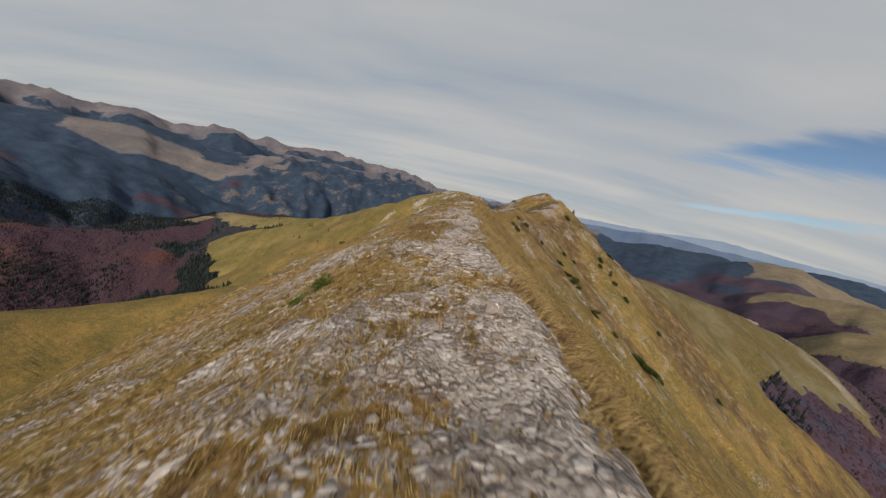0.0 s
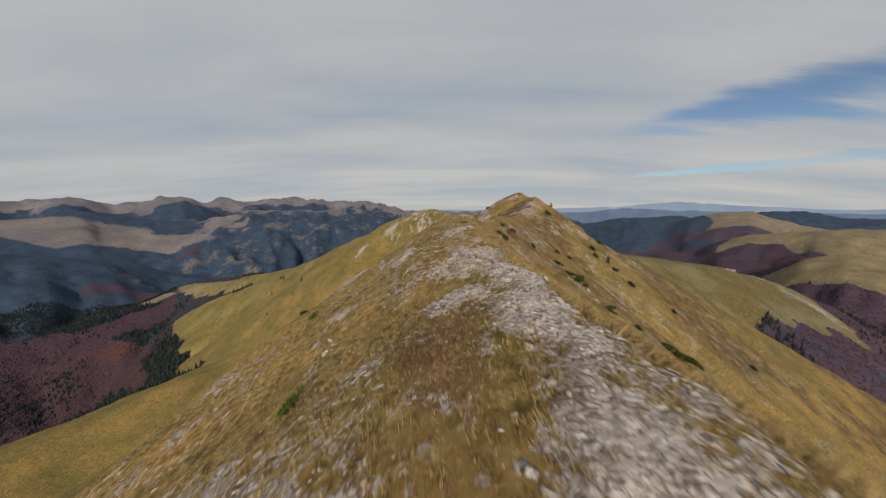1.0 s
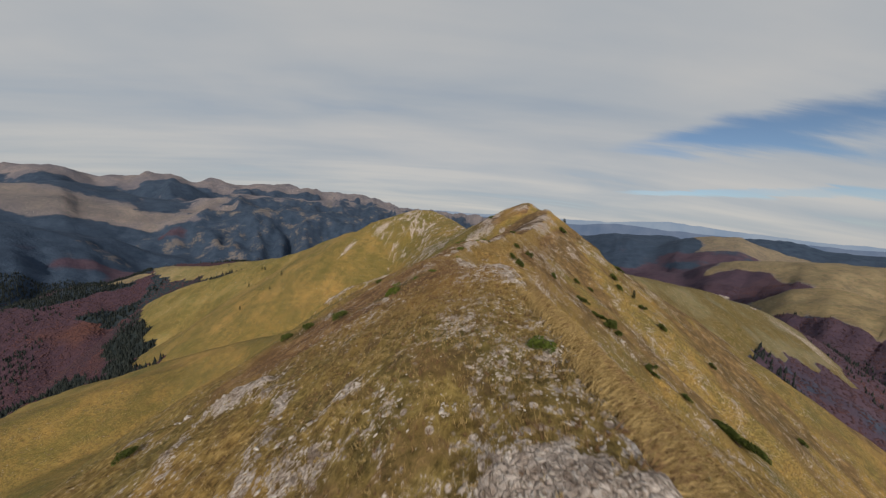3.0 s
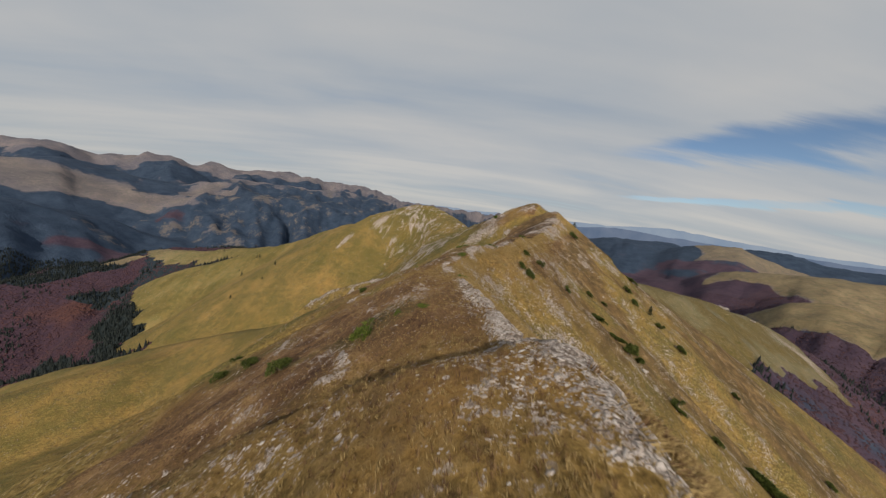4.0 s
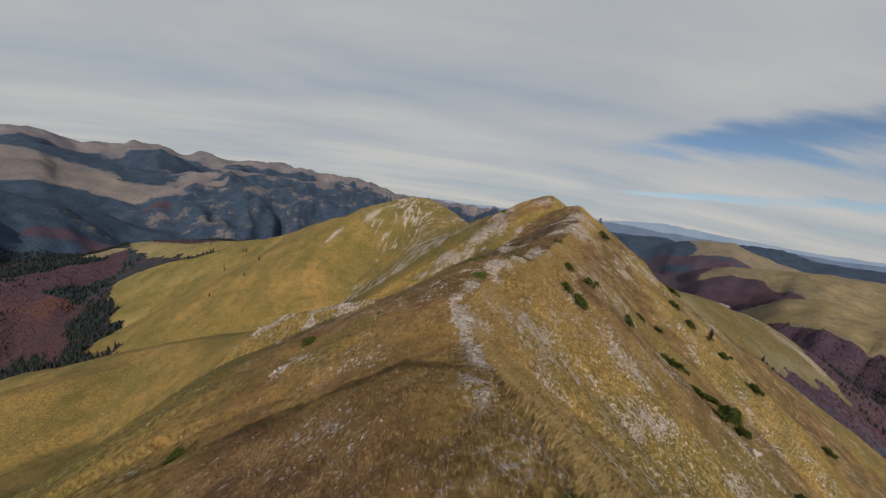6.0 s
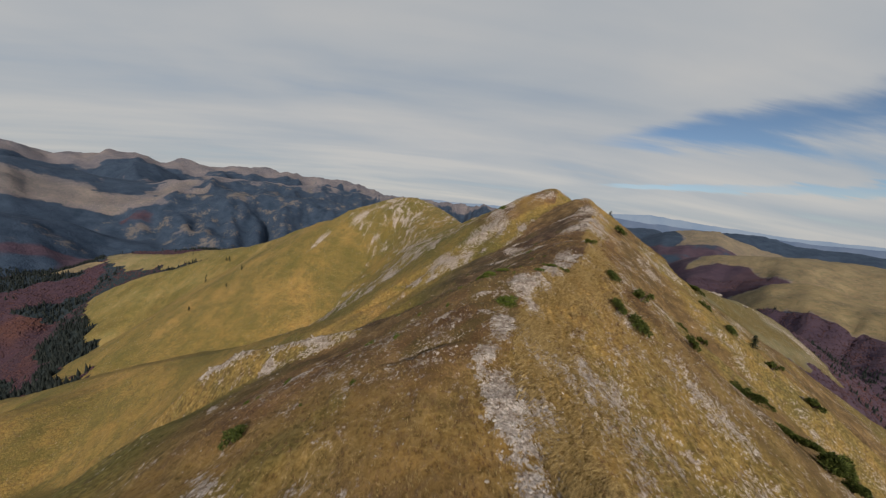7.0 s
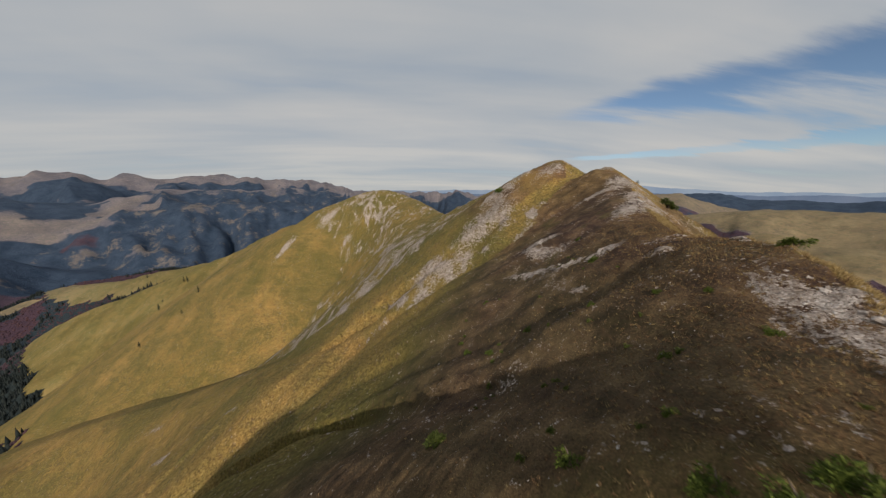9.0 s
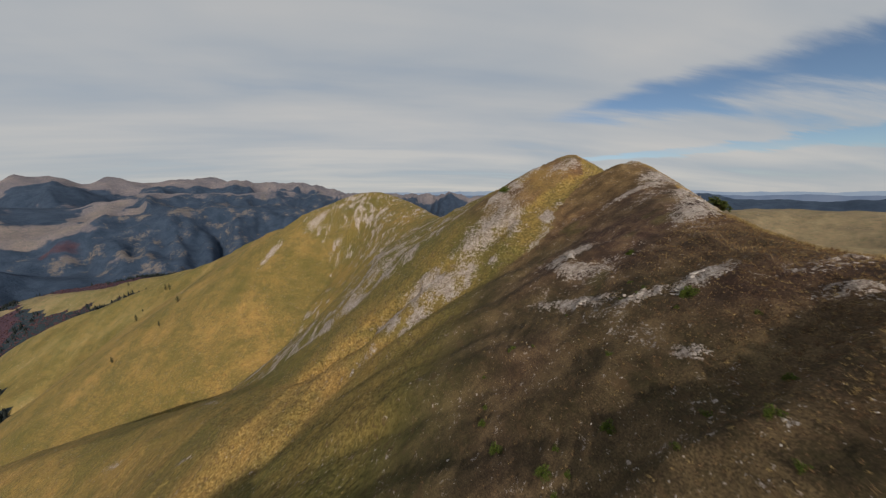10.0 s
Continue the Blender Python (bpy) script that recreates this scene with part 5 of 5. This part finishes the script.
plant(LONG, [(67.5, 92.2, 1.2, 62), (63.6, 79.6, 0.55, 55), (75, 154.6, 0.75, 30), (42.0, 105.8, 0.55, 40), (38.8, 108.6, 0.45, 35), (50.5, 97.4, 0.4, 55)], "creeping pines")
BUSHY = shrub("mountain_pine", "bushy dark green mountain pine on the steep slope", JUNIPER, 3.0, 2.8, 2.9, 3600, 0.24, 86)
plant(BUSHY, [(44.2, 104.2, 0.85, 0), (45.6, 103.2, 0.5, 70), (70.2, 160.2, 0.62, 40), (91, 173, 0.8, 15)], "mountain pines", lean=0.15)
YOUNG = conifer("spruce_tree", "small dark spruce standing alone on the ridge slope", 3.6, 2.6, 87)
plant(YOUNG, [(58.2, 169.6, 1.0, 0), (72.6, 172, 1.0, 40), (67.9, 131.4, 0.75, 10)], "spruces of the ridge", lean=0.0)
MEADOW = conifer("meadow_spruce", "lone dark spruce on the wide dry meadow", 8.5, 4.6, 89, levels=13)
plant(MEADOW, [(-254, 448, 0.8, 0), (-307, 580, 1.0, 20), (-315, 585, 0.9, 60), (-188, 407, 0.75, 10), (-214, 367, 0.6, 33), (-527, 805, 1.0, 71), (-405, 622, 0.8, 5), (-190, 384, 0.5, 48), (-296, 478, 0.5, 3), (-330, 560, 0.5, 27)], "spruces of the meadow", lean=0.0)


# ---- outcrops of bedded limestone ----
def slab_mesh(seed):
    r = np.random.default_rng(seed)
    bm = bmesh.new()
    bmesh.ops.create_cube(bm, size=1.0)
    bmesh.ops.subdivide_edges(bm, edges=bm.edges[:], cuts=2, use_grid_fill=True)
    for v in bm.verts:
        c = v.co.copy()
        # worn corners, split beds and chipped sides
        v.co *= 1 - 0.20 * (c.length - 0.5)
        v.co += Vector(r.normal(0, 0.055, 3))
        v.co.x *= 1 + 0.3 * c.z
        v.co.z += 0.16 * math.sin(5 * c.y + seed)
    me = bpy.data.meshes.new("slab")
    bm.to_mesh(me)
    bm.free()
    me.materials.append(LIMESTONE)
    return me


SLABS = [slab_mesh(200 + k) for k in range(6)]


def outcrop(seed, count):
    r = np.random.default_rng(seed)
    root = new("rock_outcrop")
    tagged(root, "broken grey limestone outcrop with tilted beds", "rock", "outcrops of the crest")
    for k in range(count):
        ob = new("slab", SLABS[r.integers(0, 6)])
        ob.parent = root
        ob.matrix_local = Matrix.LocRotScale(Vector((k * 0.17 - count * 0.085 + r.normal(0, 0.08), r.normal(0, 0.42), r.uniform(-0.12, 0.06))),
                                             Euler((r.normal(0, 0.12), radians(-32) + r.normal(0, 0.1), r.normal(0, 0.12))), Vector((0.20 * r.uniform(0.5, 1.3), r.uniform(0.30, 0.75), r.uniform(0.25, 0.45))))
    return root


OUT = [outcrop(300, 9), outcrop(301, 12), outcrop(302, 8)]
SPOTS = [(4.3, 13.6, 0.45, 70), (3.6, 18.5, 0.4, 60), (4.6, 25.5, 0.4, 80), (4.2, 29, 0.45, 55), (3.2, 33.5, 0.4, 75), (4.0, 41, 0.55, 62), (-2.1, 17.5, 0.45, 85), (-2.2, 28, 0.55, 66), (4.7, 58, 0.42, 50),
         (4.4, 66, 0.4, 72), (4.4, 86.5, 0.4, 64), (3.6, 93.5, 0.5, 58), (17.5, 111.5, 0.7, 20), (18.6, 113.8, 0.7, 25), (-10.5, 54.8, 0.8, 50), (-14.5, 56.3, 0.8, 58), (-11, 113.3, 0.7, 62),
         (-16.4, 115.5, 0.8, 52), (-22, 118.6, 0.9, 58), (-27.5, 120.6, 0.9, 63), (-10, 92, 1.0, 70), (22.4, 147.6, 0.9, 40), (21.4, 145.2, 0.8, 25), (20.8, 131.6, 0.8, 65), (19.4, 131.0, 0.7, 60), (18.0, 133.2, 0.7, 75), (17.0, 137.8, 0.8, 50), (38.5, 146, 1.0, 30), (41, 150, 0.9, 20),
         (545, 567, 9, 20), (556, 572, 6, 70), (536, 562, 6, 45), (600, 560, 5, 15), (45.8, 101.6, 1.3, 60)]
for k, (x, y, size, turn) in enumerate(SPOTS):
    src = OUT[k % 3]
    if k < 3:
        stand(src, x, y, size, turn, 0.05, 0.7)
    else:
        stand(copy_thing(src, Matrix()), x, y, size, turn, 0.05, 0.7)


# ---- a painted trail mark on the rock of the crest ----
def paint(name, colour):
    m, nt, p = material(name)
    pos = node(nt, "ShaderNodeNewGeometry").outputs["Position"]
    worn = span(nt, noise_of(nt, pos, 22.0, 5, 0.7), 0.50, 0.66, 0.0, 0.8)
    nt.links.new(mix(nt, worn, (*colour, 1), (0.40, 0.365, 0.34, 1)), p.inputs["Base Color"])
    p.inputs["Roughness"].default_value = 0.8
    return m


WHITE_PAINT, RED_PAINT = paint("white_trail_paint", (0.72, 0.70, 0.68)), paint("red_trail_paint", (0.42, 0.10, 0.08))


def trail_mark(x, y, size):
    """A low boulder with two white bars and a red one painted on its face towards the path."""
    root = new("trail_mark")
    tagged(root, "faded red and white painted trail mark on pale limestone", "trail mark")
    pv, pf = icosa(np.random.default_rng(412), 0.10, 0.8)
    part("boulder", pv * 1.9, pf, LIMESTONE, root, "pale weathered limestone boulder")
    for k, (mat, label) in enumerate(((WHITE_PAINT, "worn white paint"), (RED_PAINT, "worn red paint"), (WHITE_PAINT, "worn white paint"))):
        bm = bmesh.new()
        bmesh.ops.create_cube(bm, size=1.0)
        bmesh.ops.scale(bm, vec=(0.20, 0.62, 0.05), verts=bm.verts)
        bmesh.ops.bevel(bm, geom=bm.edges[:], offset=0.012, segments=1, affect="EDGES")
        me = bpy.data.meshes.new("paint_bar")
        bm.to_mesh(me)
        bm.free()
        me.materials.append(mat)
        bar = new("paint_bar", me)
        bar.parent = root
        bar.matrix_local = Matrix.LocRotScale(Vector((0.21 * (k - 1), -0.10, 0.62)), Euler((radians(14), 0, 0)), None)
        tagged(bar, label)
    stand(root, x, y, size, 8, 0.02, 0.5)
    return root


trail_mark(6.0, 10.0, 0.24)
